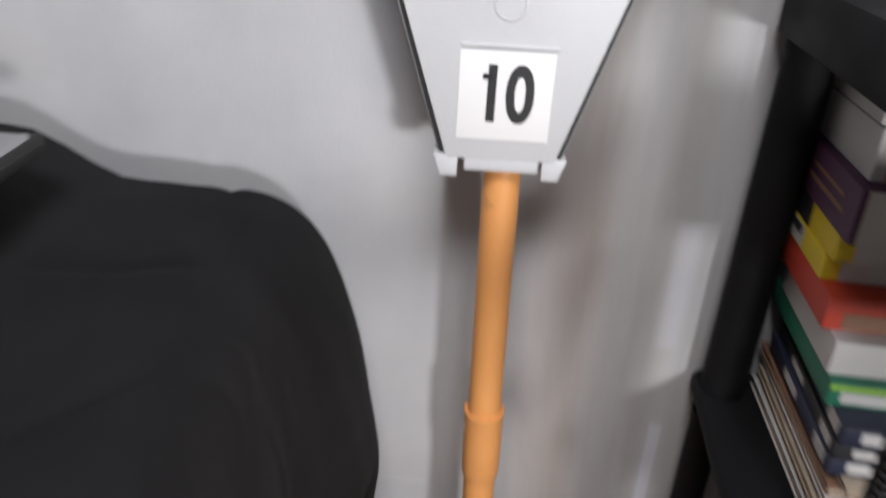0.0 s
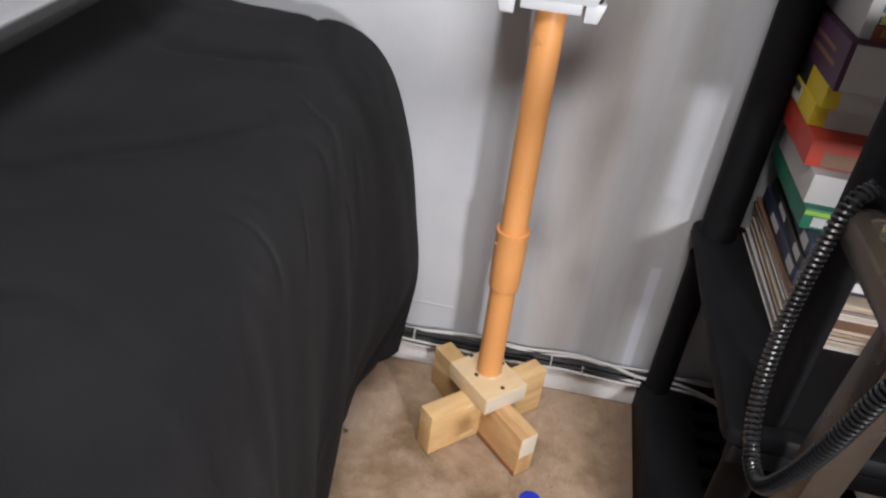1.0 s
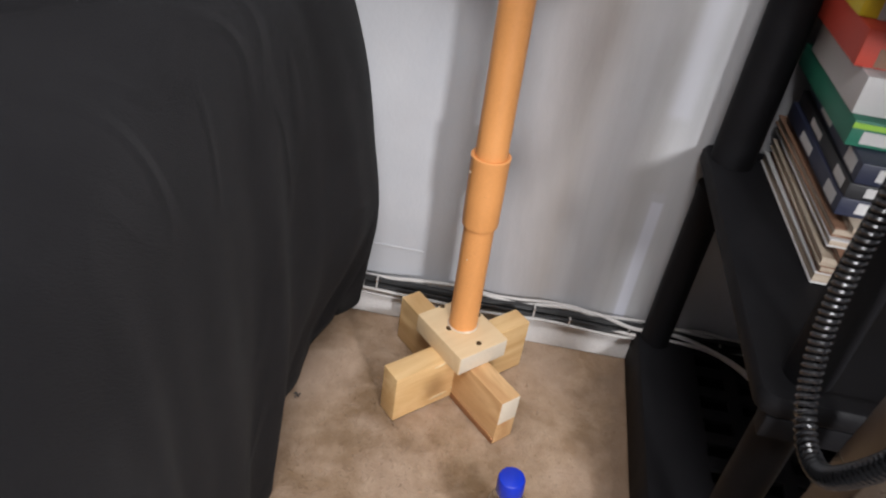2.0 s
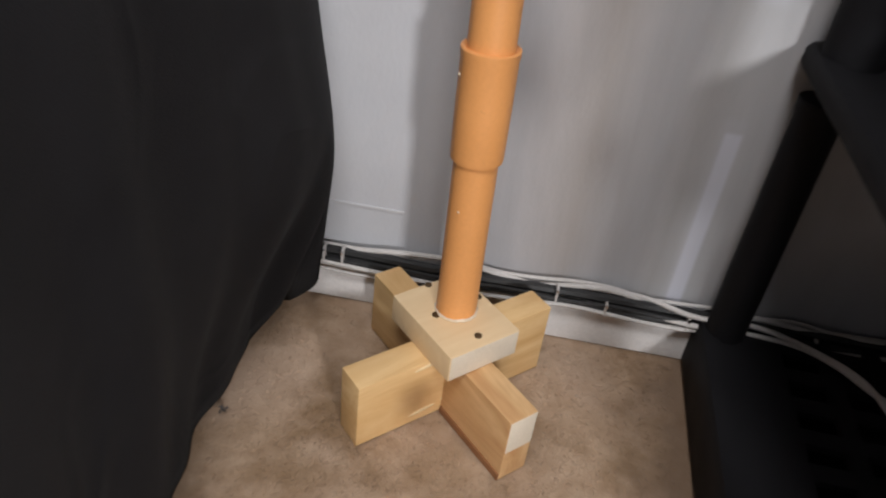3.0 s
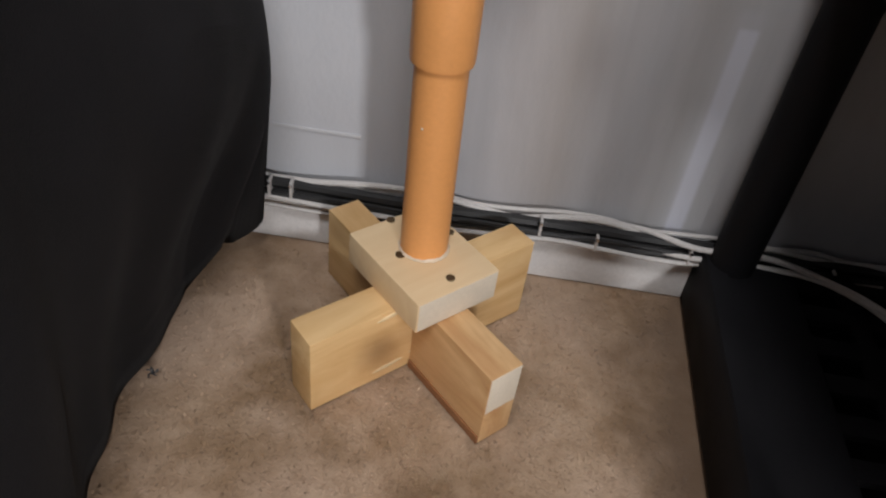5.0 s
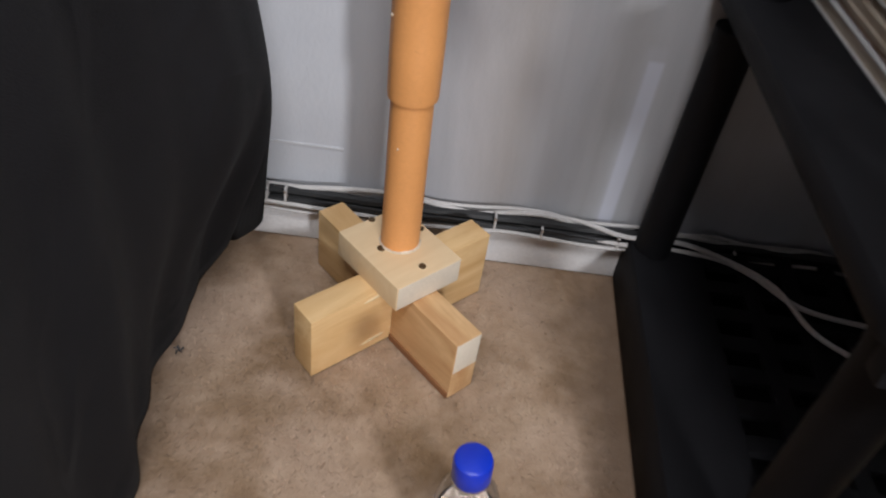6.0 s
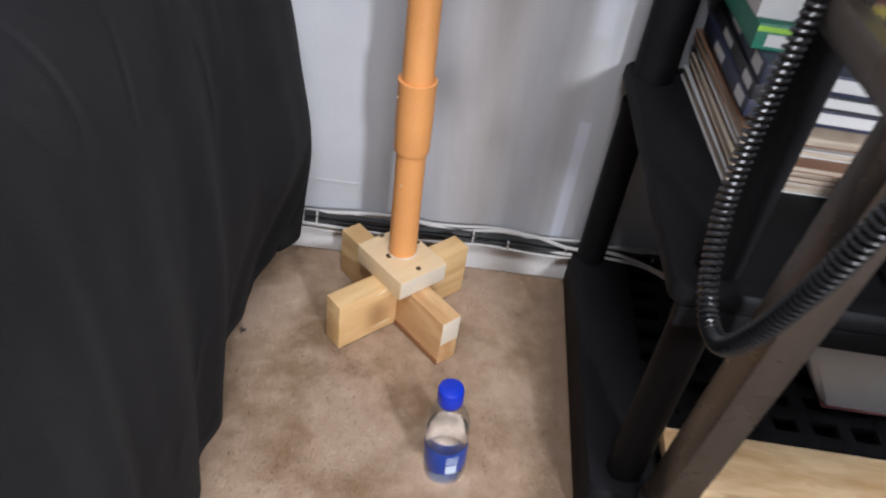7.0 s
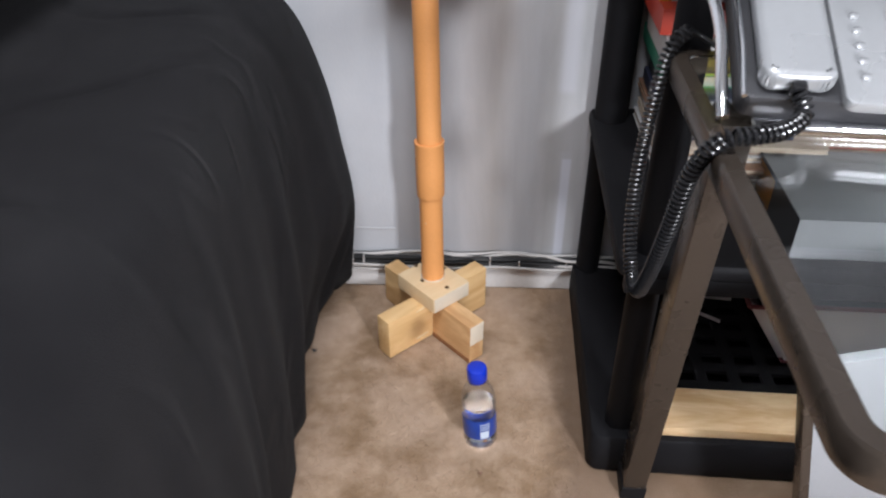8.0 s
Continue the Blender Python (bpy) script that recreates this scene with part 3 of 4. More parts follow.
def build_sign():
    # x across, y towards the wall, z up; the front is y = 0
    sign = thing("number_box", pose(0.038, 0.963, 0.7665, 0, 0, -1.5), "light grey plastic box with a number card, on the orange pipe", "plastic box")

    def trapezoid(x0, x1, zz0, zz1, y_a, y_b, bev):
        bm = slab([(-x0, zz0), (x0, zz0), (x1, zz1), (-x1, zz1)], y_a, y_b, bev)
        bmesh.ops.transform(bm, matrix=pose(0, 0, 0, 90, 0, 0) @ Matrix.Scale(-1, 4, (0, 0, 1)), verts=bm.verts)
        bmesh.ops.recalc_face_normals(bm, faces=bm.faces)
        return bm
    part("case", trapezoid(0.069, 0.168, 0.024, 0.345, 0.006, 0.085, 0.004), M["box"], sign)
    part("seam", trapezoid(0.0655, 0.1645, 0.020, 0.343, 0.0035, 0.010, 0.0), M["seam"], sign, "dark gap round the cover")
    part("cover", trapezoid(0.0605, 0.1595, 0.022, 0.340, -0.002, 0.012, 0.003), M["box"], sign)
    part("lower_lip", box((-0.040, -0.001, 0.008), (0.043, 0.02, 0.03), 0.003), M["box"], sign)
    for s in (-1, 1):
        bm = slab([(s * 0.047, 0.0), (s * 0.066, 0.0), (s * 0.0745, 0.026), (s * 0.047, 0.026)], -0.001, 0.03, 0.002)
        bmesh.ops.transform(bm, matrix=pose(0, 0, 0, 90, 0, 0) @ Matrix.Scale(-1, 4, (0, 0, 1)), verts=bm.verts)
        bmesh.ops.recalc_face_normals(bm, faces=bm.faces)
        part("catch", bm, M["box"], sign, "moulded plastic catch")
    card = part("number_card", box((-0.0505, -0.0032, 0.046), (0.0495, -0.0021, 0.142), 0.0003), M["card"], sign, "white card with the number 10")
    face = pose(0.0, -0.0034, 0.094, 90, 0, 0)
    bm = text_mesh("10", 0.076, face @ Matrix.Diagonal((0.80, 1.10, 1, 1)), 0.0004, 0.0022)
    add_box(bm, (-0.0255, -0.0038, 0.1125), (-0.0165, -0.0030, 0.1185), 0, 2, Matrix.Translation((0, 0, 0)))
    part("number", bm, M["ink"], card, "bold black number")
    part("ridge", box((-0.0505, -0.0045, 0.146), (0.0515, -0.001, 0.149), 0.001), M["box"], sign)
    bm = lathe([(0.0175, 0), (0.0175, 0.0012), (0.0155, 0.0016), (0.0145, 0.0006)], 32, False)
    bmesh.ops.transform(bm, matrix=pose(-0.002, -0.0018, 0.190, 90, 0, 0), verts=bm.verts)
    part("embossed_ring", bm, M["box"], sign)


# ---- black shelf unit; u to the right, v to the wall ----
SHELF = pose(0.297, 0.585, 0, 0, 0, -6.83)
UW, UD = 0.92, 0.515


def shelf_tray(z_top, rim):
    """The moulded frame of one shelf."""
    bm = bmesh.new()
    outer, inner = round_rect(0, 0, UW, UD, 0.02, 4), round_rect(0.022, 0.022, UW - 0.022, UD - 0.022, 0.008, 4)
    rings = []
    for pts, z, k in ((outer, z_top - rim, 0.1), (outer, z_top - rim + 0.004, 0), (outer, z_top - 0.006, 0), (outer, z_top - 0.001, 0.15), (outer, z_top, 0.4), (inner, z_top, 0), (inner, z_top - rim, 0)):
        rings.append([bm.verts.new((x + (xi - x) * k, y + (yi - y) * k, z)) for (x, y), (xi, yi) in zip(pts, inner)])
    n = len(outer)
    for i in range(len(rings)):
        a, b = rings[i], rings[(i + 1) % len(rings)]
        for k in range(n):
            bm.faces.new((a[k], b[k], b[(k + 1) % n], a[(k + 1) % n]))
    bmesh.ops.recalc_face_normals(bm, faces=bm.faces)
    return bm


def build_shelf():
    unit = thing("shelf_unit", SHELF, "black plastic shelf unit with round posts, packed with books and boxes", "shelf")
    for z, solid, rim in ((0.082, False, 0.08), (0.432, True, 0.024), (0.985, True, 0.062)):
        tray = part("tray", shelf_tray(z, rim), M["shelf"], unit)
        if z == 0.432:
            part("front_rail", box((0.012, 0.001, z - 0.052), (UW - 0.012, 0.020, z - 0.0245), 0.004), M["shelf"], tray)
        if solid:
            part("deck", box((0.020, 0.020, z - 0.014), (UW - 0.020, UD - 0.020, z - 0.002)), M["shelf"], tray)
            continue
        part("bottom_plate", box((0.020, 0.020, 0.004), (UW - 0.020, UD - 0.020, 0.012)), M["shelf"], tray)
        part("solid_margin", box((0.020, 0.020, z - 0.012), (0.095, UD - 0.020, z - 0.003)), M["shelf"], tray)
        for i in range(16):
            x = 0.15 + 0.058 * i
            if x < UW - 0.03:
                part("bar", box((x - 0.010, 0.0225, z - 0.012), (x + 0.010, UD - 0.0225, z - 0.003), 0.001), M["shelf"], tray)
        for j in range(10):
            y = 0.045 + 0.047 * j
            part("bar", box((0.0955, y - 0.011, z - 0.0125), (UW - 0.0225, y + 0.011, z - 0.0035), 0.001), M["shelf"], tray)
    for u, v in ((0.050, 0.044), (0.030, UD - 0.040), (UW - 0.046, 0.044), (UW - 0.046, UD - 0.040)):
        for a, b in ((0.0, 0.385), (0.42, 0.925), (0.975, 1.45)):
            k = 1.28 if a == 0.42 and u < 0.04 else 1.0
            part("post", lathe([(0.0225 * k, a), (0.0235 * k, a + 0.02), (0.0235 * k, b - 0.02), (0.025 * k, b - 0.012), (0.025 * k, b)], 28), M["shelf"], unit).matrix_basis = pose(u + 0.022 * (k - 1), v - 0.02 * (k - 1), 0.0)


def on_shelf(u, v, z, turn=0):
    return SHELF @ pose(u - 0.014, v, z, 0, 0, turn)


def carton(name, u, v, z, su, sv, h, mat, label, category, turn=0, bands=(), left=(), front=()):
    """A printed box lying flat. left, front: panels (a0, a1, z0, z1, material) on those faces as shares of the face."""
    ob = thing(name, on_shelf(u, v, z, turn), label, category, "pile on the shelf")
    part("body", box((0, 0, 0.0003), (su, sv, h), 0.0015), M[mat], ob)
    for a0, a1, b0, b1, m in left:
        part("print", box((-0.0006, sv * a0, h * b0), (0.0004, sv * a1, h * b1)), M[m], ob)
    for a0, a1, b0, b1, m in front:
        part("print", box((su * a0, -0.0006, h * b0), (su * a1, 0.0004, h * b1)), M[m], ob)
    return ob


def book(name, u, v, z, su, sv, h, mat, label, turn=0):
    """A flat-lying book: cover boards and a spine round a block of pages."""
    ob = thing(name, on_shelf(u, v, z, turn), label, "book", "pile on the shelf")
    t = min(0.0022, h * 0.16)
    part("page_block", box((0.002, 0.002, t), (su - 0.002, sv - 0.002, h - t)), M["pages"], ob, "yellowed page edges")
    part("cover", box((0, 0, 0.0003), (su, sv, t), 0.0005), M[mat], ob)
    part("cover", box((0, 0, h - t), (su, sv, h), 0.0005), M[mat], ob)
    return ob


def build_pile():
    rng = random.Random(11)
    z = 0.4305
    # magazines at the bottom
    for k, (h, m) in enumerate(((0.016, "white_card"), (0.009, "brown"), (0.012, "pages"), (0.008, "brown"), (0.010, "white_card"), (0.012, "brown"), (0.009, "pages"))):
        book("magazine", 0.098 + rng.uniform(-0.006, 0.012) + 0.002 * k, 0.195 + rng.uniform(-0.008, 0.02), z, 0.22, 0.285, h, m, "worn old magazine with curled browned pages", rng.uniform(-1.5, 1.5))
        z += h + 0.0003
    for h, m, l in ((0.022, "navy", "dark blue paperback book"), (0.018, "black_card", "black book with pale title bars"), (0.024, "navy", "dark game case with a white label")):
        carton("game_case", 0.105 + rng.uniform(-0.006, 0.01), 0.225, z, 0.19, 0.25, h, m, l, "game case", rng.uniform(-2, 2),
               front=((0.1, 0.8, 0.25, 0.85, "white_card"),), left=((0.06, 0.2, 0.15, 0.8, "white_card"), (0.5, 0.7, 0.2, 0.7, "white_card")))
        z += h + 0.0003
    carton("green_box", 0.092, 0.262, z, 0.22, 0.235, 0.030, "green", "green box with a lime stripe on the front", "box", front=((0.06, 0.95, 0.15, 0.62, "white_card"), (0, 1, 0.7, 0.9, "lime")))
    z += 0.0303
    carton("white_box", 0.090, 0.276, z, 0.22, 0.19, 0.042, "white_card", "white card box with black lettering", "box", front=((0.35, 0.38, 0.2, 0.8, "ink"), (0.43, 0.50, 0.2, 0.55, "ink"), (0.55, 0.63, 0.2, 0.55, "ink")))
    z += 0.0423
    carton("red_box", 0.080, 0.300, z, 0.24, 0.21, 0.040, "red", "red box with a pale front panel", "box", front=((0.08, 1, 0.05, 0.55, "brown"),))
    z += 0.0403
    carton("yellow_box", 0.078, 0.340, z, 0.20, 0.165, 0.030, "yellow", "yellow and white box with a dark bar", "box", left=((0.45, 1, 0.1, 0.9, "white_card"), (0.5, 0.8, 0.5, 0.85, "black_card")), front=((0.1, 1, 0.0, 1, "white_card"),))
    z += 0.0303
    carton("yellow_box", 0.080, 0.325, z, 0.20, 0.18, 0.031, "yellow", "yellow box with a black end", "box", left=((0.5, 1, 0, 1, "black_card"),), front=((0.1, 1, 0.0, 1, "white_card"),))
    z += 0.0313
    carton("purple_box", 0.078, 0.300, z, 0.23, 0.21, 0.062, "purple", "dark purple box with faint lettering and a white front", "box", left=((0.15, 0.8, 0.35, 0.45, "brown"), (0.2, 0.7, 0.6, 0.68, "brown")), front=((0.03, 1, 0.02, 0.98, "white_card"),))
    z += 0.0623
    spread = carton("white_box", 0.090, 0.325, z, 0.24, 0.18, 0.055, "white_card", "white box with a yellow lettered label and a red band", "box", front=((0.06, 1, 0.0, 0.36, "label_red"), (0.10, 0.9, 0.10, 0.26, "yellow"), (0.08, 1, 0.38, 0.99, "yellow")))
    for zz in (0.0395, 0.0235):
        part("lettering", text_mesh("EAT", 0.015, pose(0.028, -0.0009, zz, 90, 0, 0), 0.0002), M["ink"], spread, "black hand lettering")
    z += 0.0553
    carton("note_box", 0.092, 0.34, z, 0.22, 0.16, 0.050, "white_card", "white box with a yellow and green front", "box", front=((0.12, 1.0, 0.0, 0.55, "yellow"), (0.12, 1, 0.58, 0.95, "lime")))
    # second pile to the right on the same shelf
    z = 0.4305
    for k in range(13):
        h = rng.uniform(0.007, 0.016)
        m = ("brown", "pages", "brown", "black_card", "pages", "red", "pages")[k % 7]
        book("magazine", 0.307 + rng.uniform(-0.016, 0.016), 0.235 + rng.uniform(-0.012, 0.02), z, 0.22, 0.29, h, m, "worn magazine in a tall flat pile", rng.uniform(-2, 2))
        z += h + 0.0003
    for k in range(5):
        h = rng.uniform(0.020, 0.03)
        carton("game_case", 0.312 + rng.uniform(-0.006, 0.01), 0.24, z, 0.2, 0.26, h, ("navy", "purple", "black_card", "navy", "green")[k], "dark game case with a white label", "game case", rng.uniform(-2, 2), front=((0.08, 0.30, 0.25, 0.75, "white_card"), (0.45, 0.66, 0.25, 0.75, "white_card")))
        z += h + 0.0003


def build_low_shelf():
    bm = box((0, 0, 0.0003), (0.40, 0.092, 0.019), 0.0015)
    plank = part("plank", bm, M["plank"])
    plank.matrix_world = on_shelf(0.115, 0.012, 0.0835)
    tagged(plank, "bare pine plank with a knot lying on the shelf", "plank")
    tub = thing("storage_tub", on_shelf(0.37, 0.20, 0.0835), "white storage tub with dark red trim", "tub")
    bm = bmesh.new()
    lo = [bm.verts.new(p) for p in ((0, 0, 0), (0.30, 0, 0), (0.30, 0.22, 0), (0, 0.22, 0))]
    hi = [bm.verts.new(p) for p in ((-0.095, -0.03, 0.15), (0.36, -0.03, 0.15), (0.36, 0.26, 0.15), (-0.095, 0.26, 0.15))]
    bm.faces.new(lo[::-1])
    for k in range(4):
        bm.faces.new((lo[k], lo[(k + 1) % 4], hi[(k + 1) % 4], hi[k]))
    bmesh.ops.bevel(bm, geom=[e for e in bm.edges if not e.is_boundary], offset=0.008, segments=2, affect="EDGES")
    body = part("body", bm, M["tub"], tub)
    so = body.modifiers.new("thickness", "SOLIDIFY")
    so.thickness = 0.003
    part("rim", tube([(-0.095, -0.03, 0.15), (0.36, -0.03, 0.15), (0.36, 0.26, 0.15), (-0.095, 0.26, 0.15), (-0.095, -0.03, 0.15)], 0.004), M["tub_trim"], tub, "dark red rim")
    part("foot_trim", tube([(0, 0.22, 0.004), (0, 0, 0.004), (0.30, 0, 0.004)], 0.003), M["tub_trim"], tub, "dark red edge")
    part("lining", box((-0.055, -0.008, 0.11), (0.325, 0.235, 0.12)), M["black_card"], tub, "dark contents")
    carton("folder_box", 0.245, 0.028, 0.4305, 0.33, 0.20, 0.062, "panel", "flat pale grey box with an orange side", "box", left=((0, 1, 0, 1, "black_card"), (0.55, 0.95, 0.1, 0.9, "folder")), front=((0, 1, 0, 1, "panel"),))



# ---- glass desk ----
DESK = pose(0.2845, 0.333, 0, 0, 0, -7.03)


def build_desk():
    # local: x to the right, y to the wall; the left edge is x = 0
    desk = thing("glass_desk", DESK, "glass-topped desk with a brown steel frame and slanted legs", "desk")
    z = 0.700
    part("frame", tube_frame(z), M["bronze"], desk)
    glass = part("glass_top", slab(round_rect(0.0185, -0.3065, 0.7315, 0.2515, 0.0136, 6), z + 0.019, z + 0.0265), M["glass"], desk, "clear glass sheet", False)
    glass.visible_shadow = False

    def leg(y_top, y_foot, x):
        a, b = Vector((x, y_top, z)), Vector((x, y_foot, 0.002))
        ln = (b - a).length
        bm = box((-0.018, -0.024, 0), (0.018, 0.024, ln), 0.003)
        tilt = math.degrees(math.atan2(b.y - a.y, z))
        ob = part("leg", bm, M["bronze"], desk)
        ob.matrix_basis = Matrix.Translation(b) @ pose(0, 0, 0, tilt, 0, 0)
        cap = part("foot_cap", box((-0.020, -0.026, -0.001), (0.020, 0.026, 0.03), 0.003), M["shelf"], ob)
        return cap

    leg(0.145, 0.226, 0.052)
    leg(0.02, 0.2327, 0.73)
    leg(-0.02, -0.26, 0.73)
    board = thing("leaning_board", pose(0.541, 0.33, 0.003, 0, -13, -4), "white board with a brown edge leaning below the desk", "board")
    part("face", box((0.0125, 0, 0), (0.34, 0.014, 0.475), 0.001), M["panel"], board)
    part("edge", box((0.0, -0.003, 0.0), (0.012, 0.02, 0.477), 0.002), M["bronze"], board, "brown edge strip")


def tube_frame(z):
    """Flat steel tube round the glass, with rounded corners."""
    bm = bmesh.new()
    outer, inner = round_rect(0.0, -0.325, 0.75, 0.27, 0.032, 8), round_rect(0.018, -0.307, 0.732, 0.252, 0.014, 8)
    rings = []
    for pts, zz, k in ((outer, z, 0.08), (outer, z + 0.003, 0), (outer, z + 0.024, 0), (outer, z + 0.0275, 0.15), (inner, z + 0.0275, 0), (inner, z, 0)):
        rings.append([bm.verts.new((x + (xi - x) * k, y + (yi - y) * k, zz)) for (x, y), (xi, yi) in zip(pts, inner)])
    n = len(outer)
    for i in range(len(rings)):
        a, b = rings[i], rings[(i + 1) % len(rings)]
        for k in range(n):
            bm.faces.new((a[k], b[k], b[(k + 1) % n], a[(k + 1) % n]))
    bmesh.ops.recalc_face_normals(bm, faces=bm.faces)
    return bm


def coil(points, radius, turns, wire_r, n_wire=6):
    """A helix of wire round a smooth line."""
    pts = spline(points, 24)
    lengths = [0.0]
    for a, b in zip(pts, pts[1:]):
        lengths.append(lengths[-1] + (b - a).length)
    total, out, side = lengths[-1], [], None
    steps = int(turns * 9)
    i = 0
    for k in range(steps + 1):
        s = total * k / steps
        while i < len(pts) - 2 and lengths[i + 1] < s:
            i += 1
        t = (s - lengths[i]) / max(1e-9, lengths[i + 1] - lengths[i])
        p, d = pts[i].lerp(pts[i + 1], t), (pts[i + 1] - pts[i]).normalized()
        side = d.orthogonal().normalized() if side is None else (side - d * side.dot(d)).normalized()
        up, a = d.cross(side), 2 * math.pi * turns * k / steps
        out.append(p + (side * math.cos(a) + up * math.sin(a)) * radius)
    return tube(out, wire_r, n_wire)


def build_phone():
    phone = thing("desk_phone", pose(0.322, 0.408, 0.7270, 21, 0, -12), "silver and black corded telephone propped up on the glass desk", "telephone")
    part("base", slab(round_rect(0.0, 0.0, 0.22, 0.21, 0.015, 5), 0.006, 0.032, 0.005), M["phone_dark"], phone, "dark grey base")
    part("stand", box((0.03, 0.175, -0.066), (0.19, 0.190, 0.006), 0.003), M["phone_dark"], phone, "dark rear stand")
    keys = part("key_panel", slab(round_rect(0.088, -0.010, 0.215, 0.205, 0.010, 4), 0.030, 0.042, 0.003), M["silver"], phone, "silver key panel")
    for i in range(3):
        for j in range(5):
            part("key", lathe([(0.0048, 0), (0.0048, 0.003), (0.003, 0.0042)], 14), M["silver"], keys).matrix_basis = pose(0.108 + i * 0.034, 0.022 + 0.021 * j, 0.0415)
    hs = part("handset", slab(round_rect(0.016, 0.006, 0.080, 0.205, 0.012, 5), 0.033, 0.056, 0.008, 3), M["silver"], phone, "pale silver handset")
    part("cord_plug", box((0.042, -0.004, 0.040), (0.054, 0.008, 0.050), 0.002), M["cord"], hs)
    part("chrome_edge", tube(spline([(-0.010, -0.006, 0.010), (-0.012, 0.03, 0.022), (-0.012, 0.09, 0.030), (-0.020, 0.15, 0.034), (-0.034, 0.19, 0.034)]), 0.006, 12), M["chrome"], phone, "bright curved chrome edge")
    part("inner_edge", tube(spline([(0.004, 0.0, 0.033), (0.006, 0.08, 0.035), (0.002, 0.19, 0.035)]), 0.0025, 8), M["chrome"], phone, "thin chrome line")
    bar = thing("metal_bar", pose(0.335, 0.382, 0.7266, 0, 0, -8), "bright metal bar lying on the glass desk", "metal bar")
    part("strip", box((0.0, 0.0, 0.0005), (0.34, 0.020, 0.008), 0.003), M["chrome"], bar)
    # coiled cord: over the desk edge, down in a loop and up again
    cord = thing("phone_cord", pose(0, 0, 0), "glossy black coiled cord hanging in a loop off the desk", "cord")
    over = [(0.366, 0.384, 0.768), (0.368, 0.368, 0.750), (0.345, 0.352, 0.744), (0.315, 0.343, 0.744), (0.290, 0.346, 0.739), (0.276, 0.362, 0.70),
            (0.274, 0.385, 0.62), (0.276, 0.418, 0.54), (0.280, 0.456, 0.488), (0.284, 0.502, 0.488), (0.288, 0.540, 0.535), (0.294, 0.562, 0.60), (0.303, 0.574, 0.68), (0.315, 0.582, 0.735), (0.335, 0.59, 0.752)]
    part("coil", coil(over, 0.0070, 118, 0.0022), M["cord"], cord)
    lump = [(0.335, 0.59, 0.752), (0.350, 0.585, 0.745), (0.37, 0.56, 0.738), (0.395, 0.545, 0.735)]
    part("tail", tube(spline(lump), 0.003), M["cord"], cord)


# ---- small things on the floor and along the wall ----
def build_bottle():
    b = thing("water_bottle", pose(0.125, 0.664, 0.0012, 0, -3.5, 0) @ Matrix.Scale(0.92, 4), "clear plastic water bottle with a blue cap and label", "bottle")
    prof = [(0.020, 0.004), (0.0285, 0.0), (0.0315, 0.004), (0.0320, 0.016), (0.0312, 0.026), (0.0312, 0.078), (0.0322, 0.082), (0.0312, 0.086), (0.0322, 0.091), (0.0325, 0.100),
            (0.0312, 0.114), (0.0275, 0.130), (0.0215, 0.143), (0.0165, 0.150), (0.0150, 0.154), (0.0150, 0.160)]
    prof = prof + [(r - 0.0006, z + (0.0006 if z < 0.02 else 0)) for r, z in prof[::-1]]
    shell = part("shell", lathe(prof, 48, False), M["pet"], b)
    shell.visible_shadow = False
    fill = part("water", lathe([(0.027, 0.0022), (0.0304, 0.006), (0.0303, 0.078), (0.0303, 0.096), (0.0299, 0.0972)], 48), M["water"], b, "clear still water")
    fill.visible_shadow = False
    part("neck_ring", lathe([(0.0150, 0.1535), (0.0180, 0.1545), (0.0180, 0.1560), (0.0150, 0.157)], 32, False), M["pet"], b)
    cap = [(0.0175, 0.1575), (0.0182, 0.159), (0.0182, 0.180), (0.0170, 0.1845), (0.0140, 0.1860)]
    part("cap", lathe(cap, 48), M["cap"], b, "ribbed blue screw cap")
    lab = part("label", lathe([(0.0316, 0.028), (0.0318, 0.029), (0.0318, 0.075), (0.0316, 0.076)], 48, False), M["label"], b, "blue wrap label")

    part("label_back", lathe([(0.0314, 0.029), (0.0314, 0.075)], 48, False), M["label_back"], lab, "pale back of the label")

    def sticker(a0, a1, z0, z1, mat, name):
        bm = bmesh.new()
        n = 8
        lo = [bm.verts.new((0.0322 * math.cos(radians(a0 + (a1 - a0) * k / n)), 0.0322 * math.sin(radians(a0 + (a1 - a0) * k / n)), z0)) for k in range(n + 1)]
        hi = [bm.verts.new((v.co.x, v.co.y, z1)) for v in lo]
        for k in range(n):
            bm.faces.new((lo[k], lo[k + 1], hi[k + 1], hi[k]))
        part(name, bm, M[mat], lab)
    sticker(-92, -62, 0.031, 0.050, "label_pale", "barcode_patch")
    for k in range(3):
        sticker(-92, -58, 0.054 + 0.006 * k, 0.0565 + 0.006 * k, "label_pale", "text_bar")


def build_lint():
    rng = random.Random(3)
    bm = bmesh.new()
    for k in range(9):
        a = rng.uniform(0, 2 * math.pi)
        tube([(0, 0, 0.002), (0.003 * math.cos(a), 0.003 * math.sin(a), 0.004), (0.006 * math.cos(a + 0.5), 0.006 * math.sin(a + 0.5), 0.002 + 0.004 * rng.random())], 0.0008, 5, bm)
    ob = part("lint", bm, M["phone_dark"])
    ob.matrix_world = pose(-0.190, 0.896, 0.003)
    tagged(ob, "dark tuft of lint beside the black cloth", "lint")
    bm = bmesh.new()
    bmesh.ops.create_icosphere(bm, subdivisions=2, radius=0.0035, matrix=Matrix.Diagonal((1, 0.8, 0.6, 1)))
    ob = part("crumb", bm, M["brown"])
    ob.matrix_world = pose(0.118, 0.585, 0.003)
    tagged(ob, "small brown crumb on the carpet", "crumb")


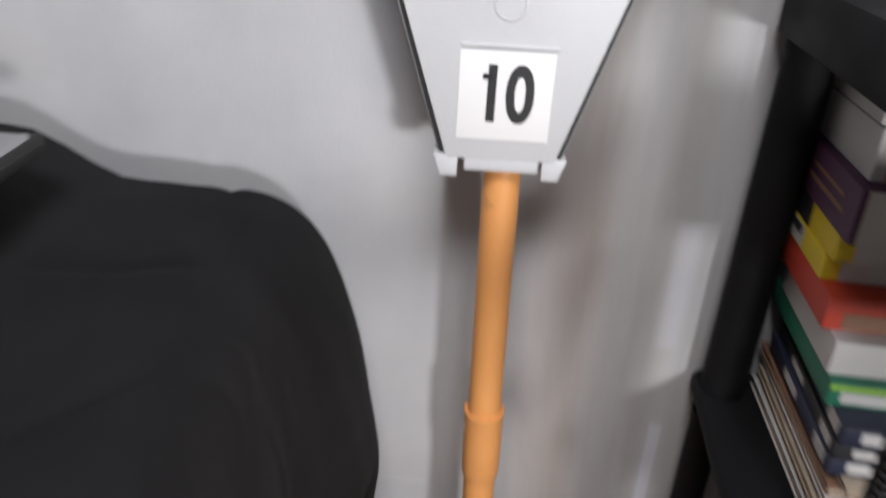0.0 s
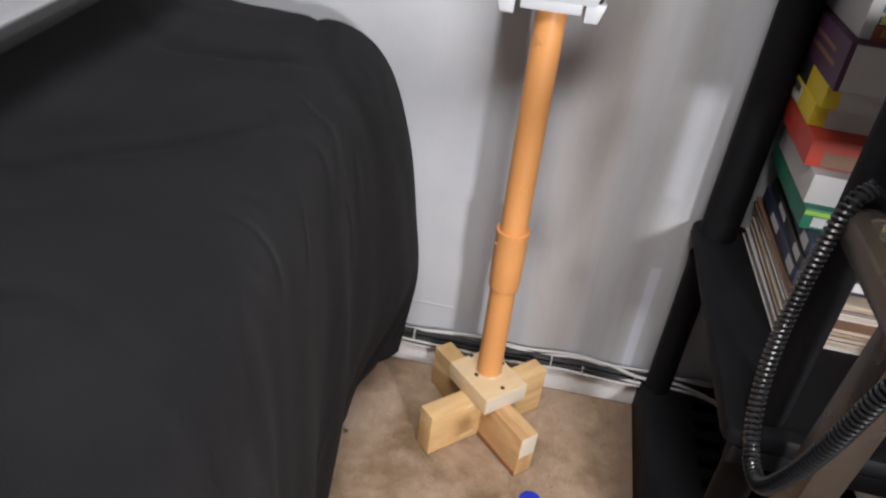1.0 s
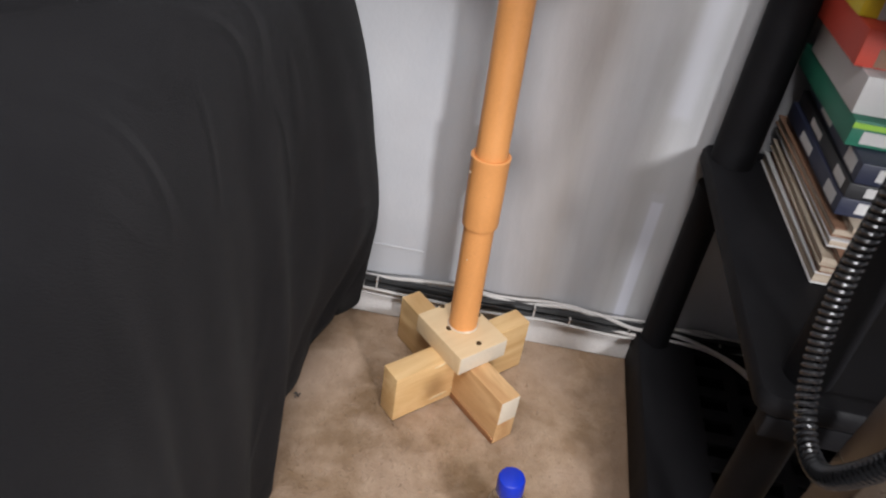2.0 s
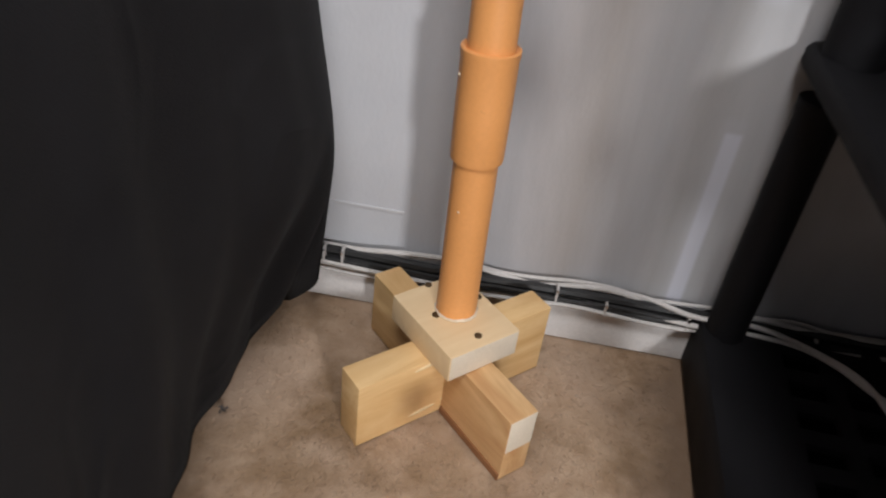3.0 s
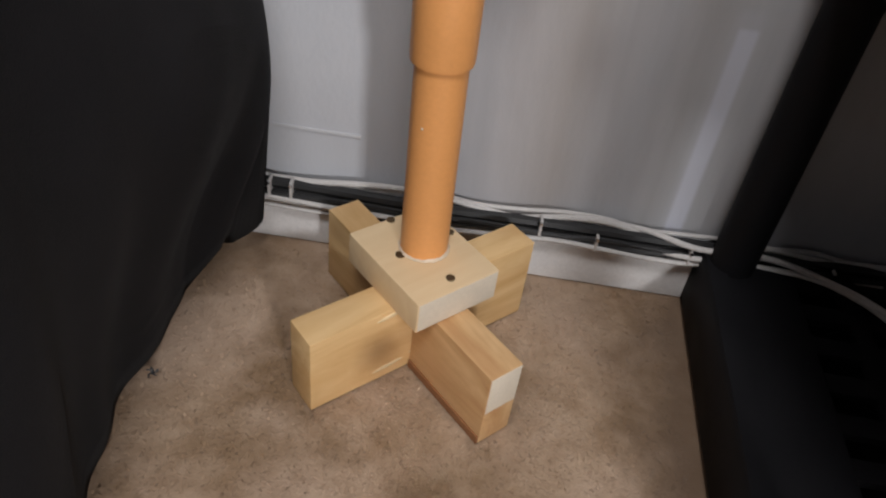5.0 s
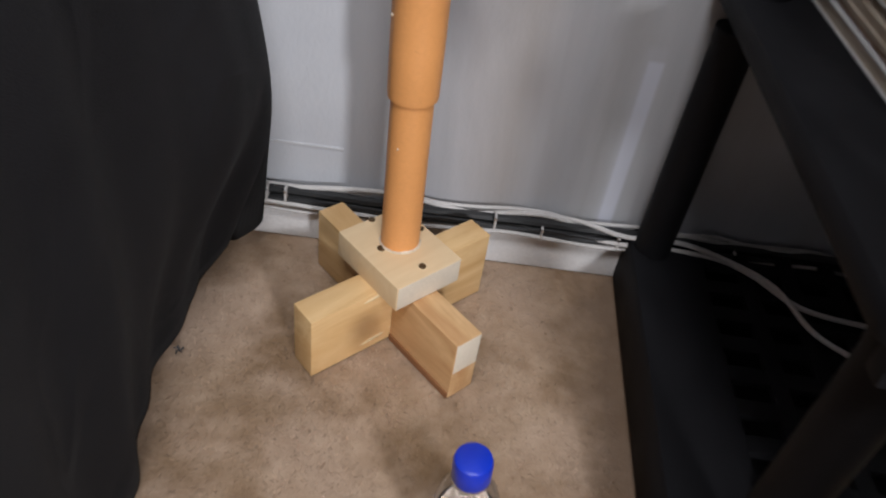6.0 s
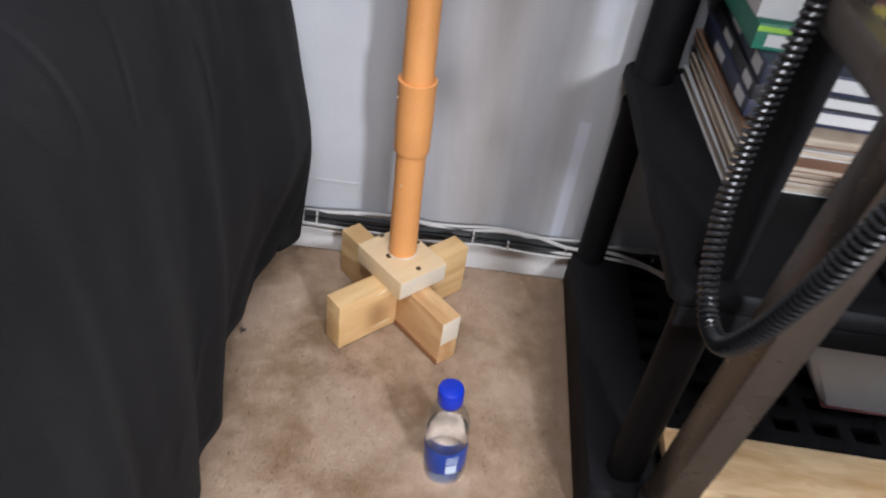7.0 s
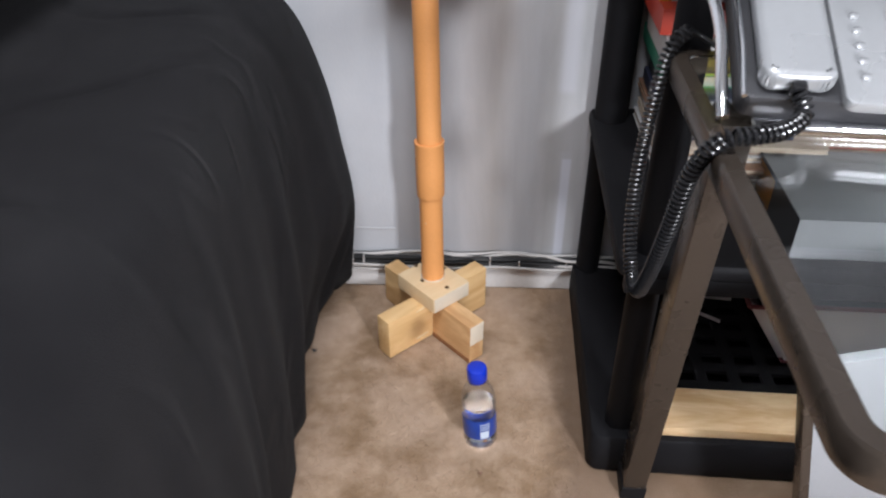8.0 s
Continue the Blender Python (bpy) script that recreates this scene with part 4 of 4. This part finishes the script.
def build_cables():
    rng = random.Random(7)
    y = -0.019

    def run(name, mat, label, z_fun, r, yy, x0=-0.9, x1=1.1, n=44):
        pts = [(x0 + (x1 - x0) * k / n, yy + rng.uniform(-0.0015, 0.0015), z_fun(x0 + (x1 - x0) * k / n)) for k in range(n + 1)]
        ob = part(name, tube(spline(pts, 4), r, 8), M[mat])
        ob.matrix_world = WALL
        tagged(ob, label, "cable", "cables along the wall")

    run("cable", "wire_white", "white cable tacked along the baseboard", lambda x: 0.089 - 0.008 * min(1, max(0, x + 0.2)) + 0.018 * noise.noise((x * 9, 0.3, 0)), 0.0034, y + 0.003)
    run("cable", "wire_white", "thin white cable pressed against the wall", lambda x: 0.091 - 0.008 * min(1, max(0, x + 0.2)) + 0.013 * noise.noise((x * 11, 5.3, 0)), 0.0024, y + 0.006)
    run("cable", "wire_black", "thick black cable tacked along the baseboard", lambda x: 0.081 + 0.004 * noise.noise((x * 5, 3, 0)), 0.0066, y)
    run("cable", "wire_black", "black cable tacked along the baseboard", lambda x: 0.069 + 0.005 * noise.noise((x * 6, 6, 0)), 0.0056, y - 0.003)
    run("cable", "wire_black", "thin black cable tacked along the baseboard", lambda x: 0.0745 + 0.006 * noise.noise((x * 9, 16, 0)), 0.003, y - 0.008)
    run("cable", "wire_white", "white cable sagging along the baseboard", lambda x: 0.067 + 0.026 * noise.noise((x * 6, 9.4, 0)), 0.0028, y - 0.010)
    run("cable", "wire_white", "thin white cable tacked along the baseboard", lambda x: 0.060 + 0.008 * noise.noise((x * 4, 12.2, 0)), 0.0028, y - 0.003)
    run("cable", "wire_white", "thin white cable tacked along the baseboard", lambda x: 0.055 + 0.006 * noise.noise((x * 3, 14.7, 0)), 0.0024, y - 0.004, -0.9, -0.16, 20)
    for a in (((0.02, y + 0.010, 0.090), (0.10, y + 0.004, 0.090), (0.16, y - 0.012, 0.087), (0.23, y - 0.02, 0.094), (0.29, y - 0.035, 0.088), (0.34, y - 0.08, 0.091), (0.37, y - 0.15, 0.088), (0.43, y - 0.2, 0.088)),
              ((0.00, y + 0.010, 0.072), (0.08, y + 0.004, 0.072), (0.15, y - 0.010, 0.072), (0.22, y - 0.016, 0.078), (0.28, y - 0.03, 0.084), (0.32, y - 0.06, 0.0875), (0.37, y - 0.11, 0.0875), (0.47, y - 0.13, 0.0875))):
        ob = part("cable", tube(spline(a, 8), 0.0033, 8), M["wire_white"])
        ob.matrix_world = WALL
        tagged(ob, "loose white cable running off onto the shelf", "cable", "cables along the wall")
    for x in (-0.308, -0.284, -0.01, 0.053, 0.155, 0.31, -0.45, -0.59):
        z = 0.082 if x < 0.02 else 0.072
        clip = thing("cable_clip", WALL @ pose(x, y - 0.010, z), "small white cable clip with a nail", "cable clip", "cable clips")
        part("saddle", box((-0.0015, -0.003, -0.010), (0.0015, 0.012, 0.010), 0.001), M["wire_white"], clip)
        part("nail", lathe([(0.0016, 0), (0.0016, 0.002)], 10), M["chrome"], clip).matrix_basis = pose(0, -0.0032, 0.008, 90, 0, 0)


build_room()
build_carpet_pile()
build_draped()
build_pole()
build_sign()
build_shelf()
build_pile()
build_low_shelf()
build_desk()
build_phone()
build_bottle()
build_cables()
build_lint()
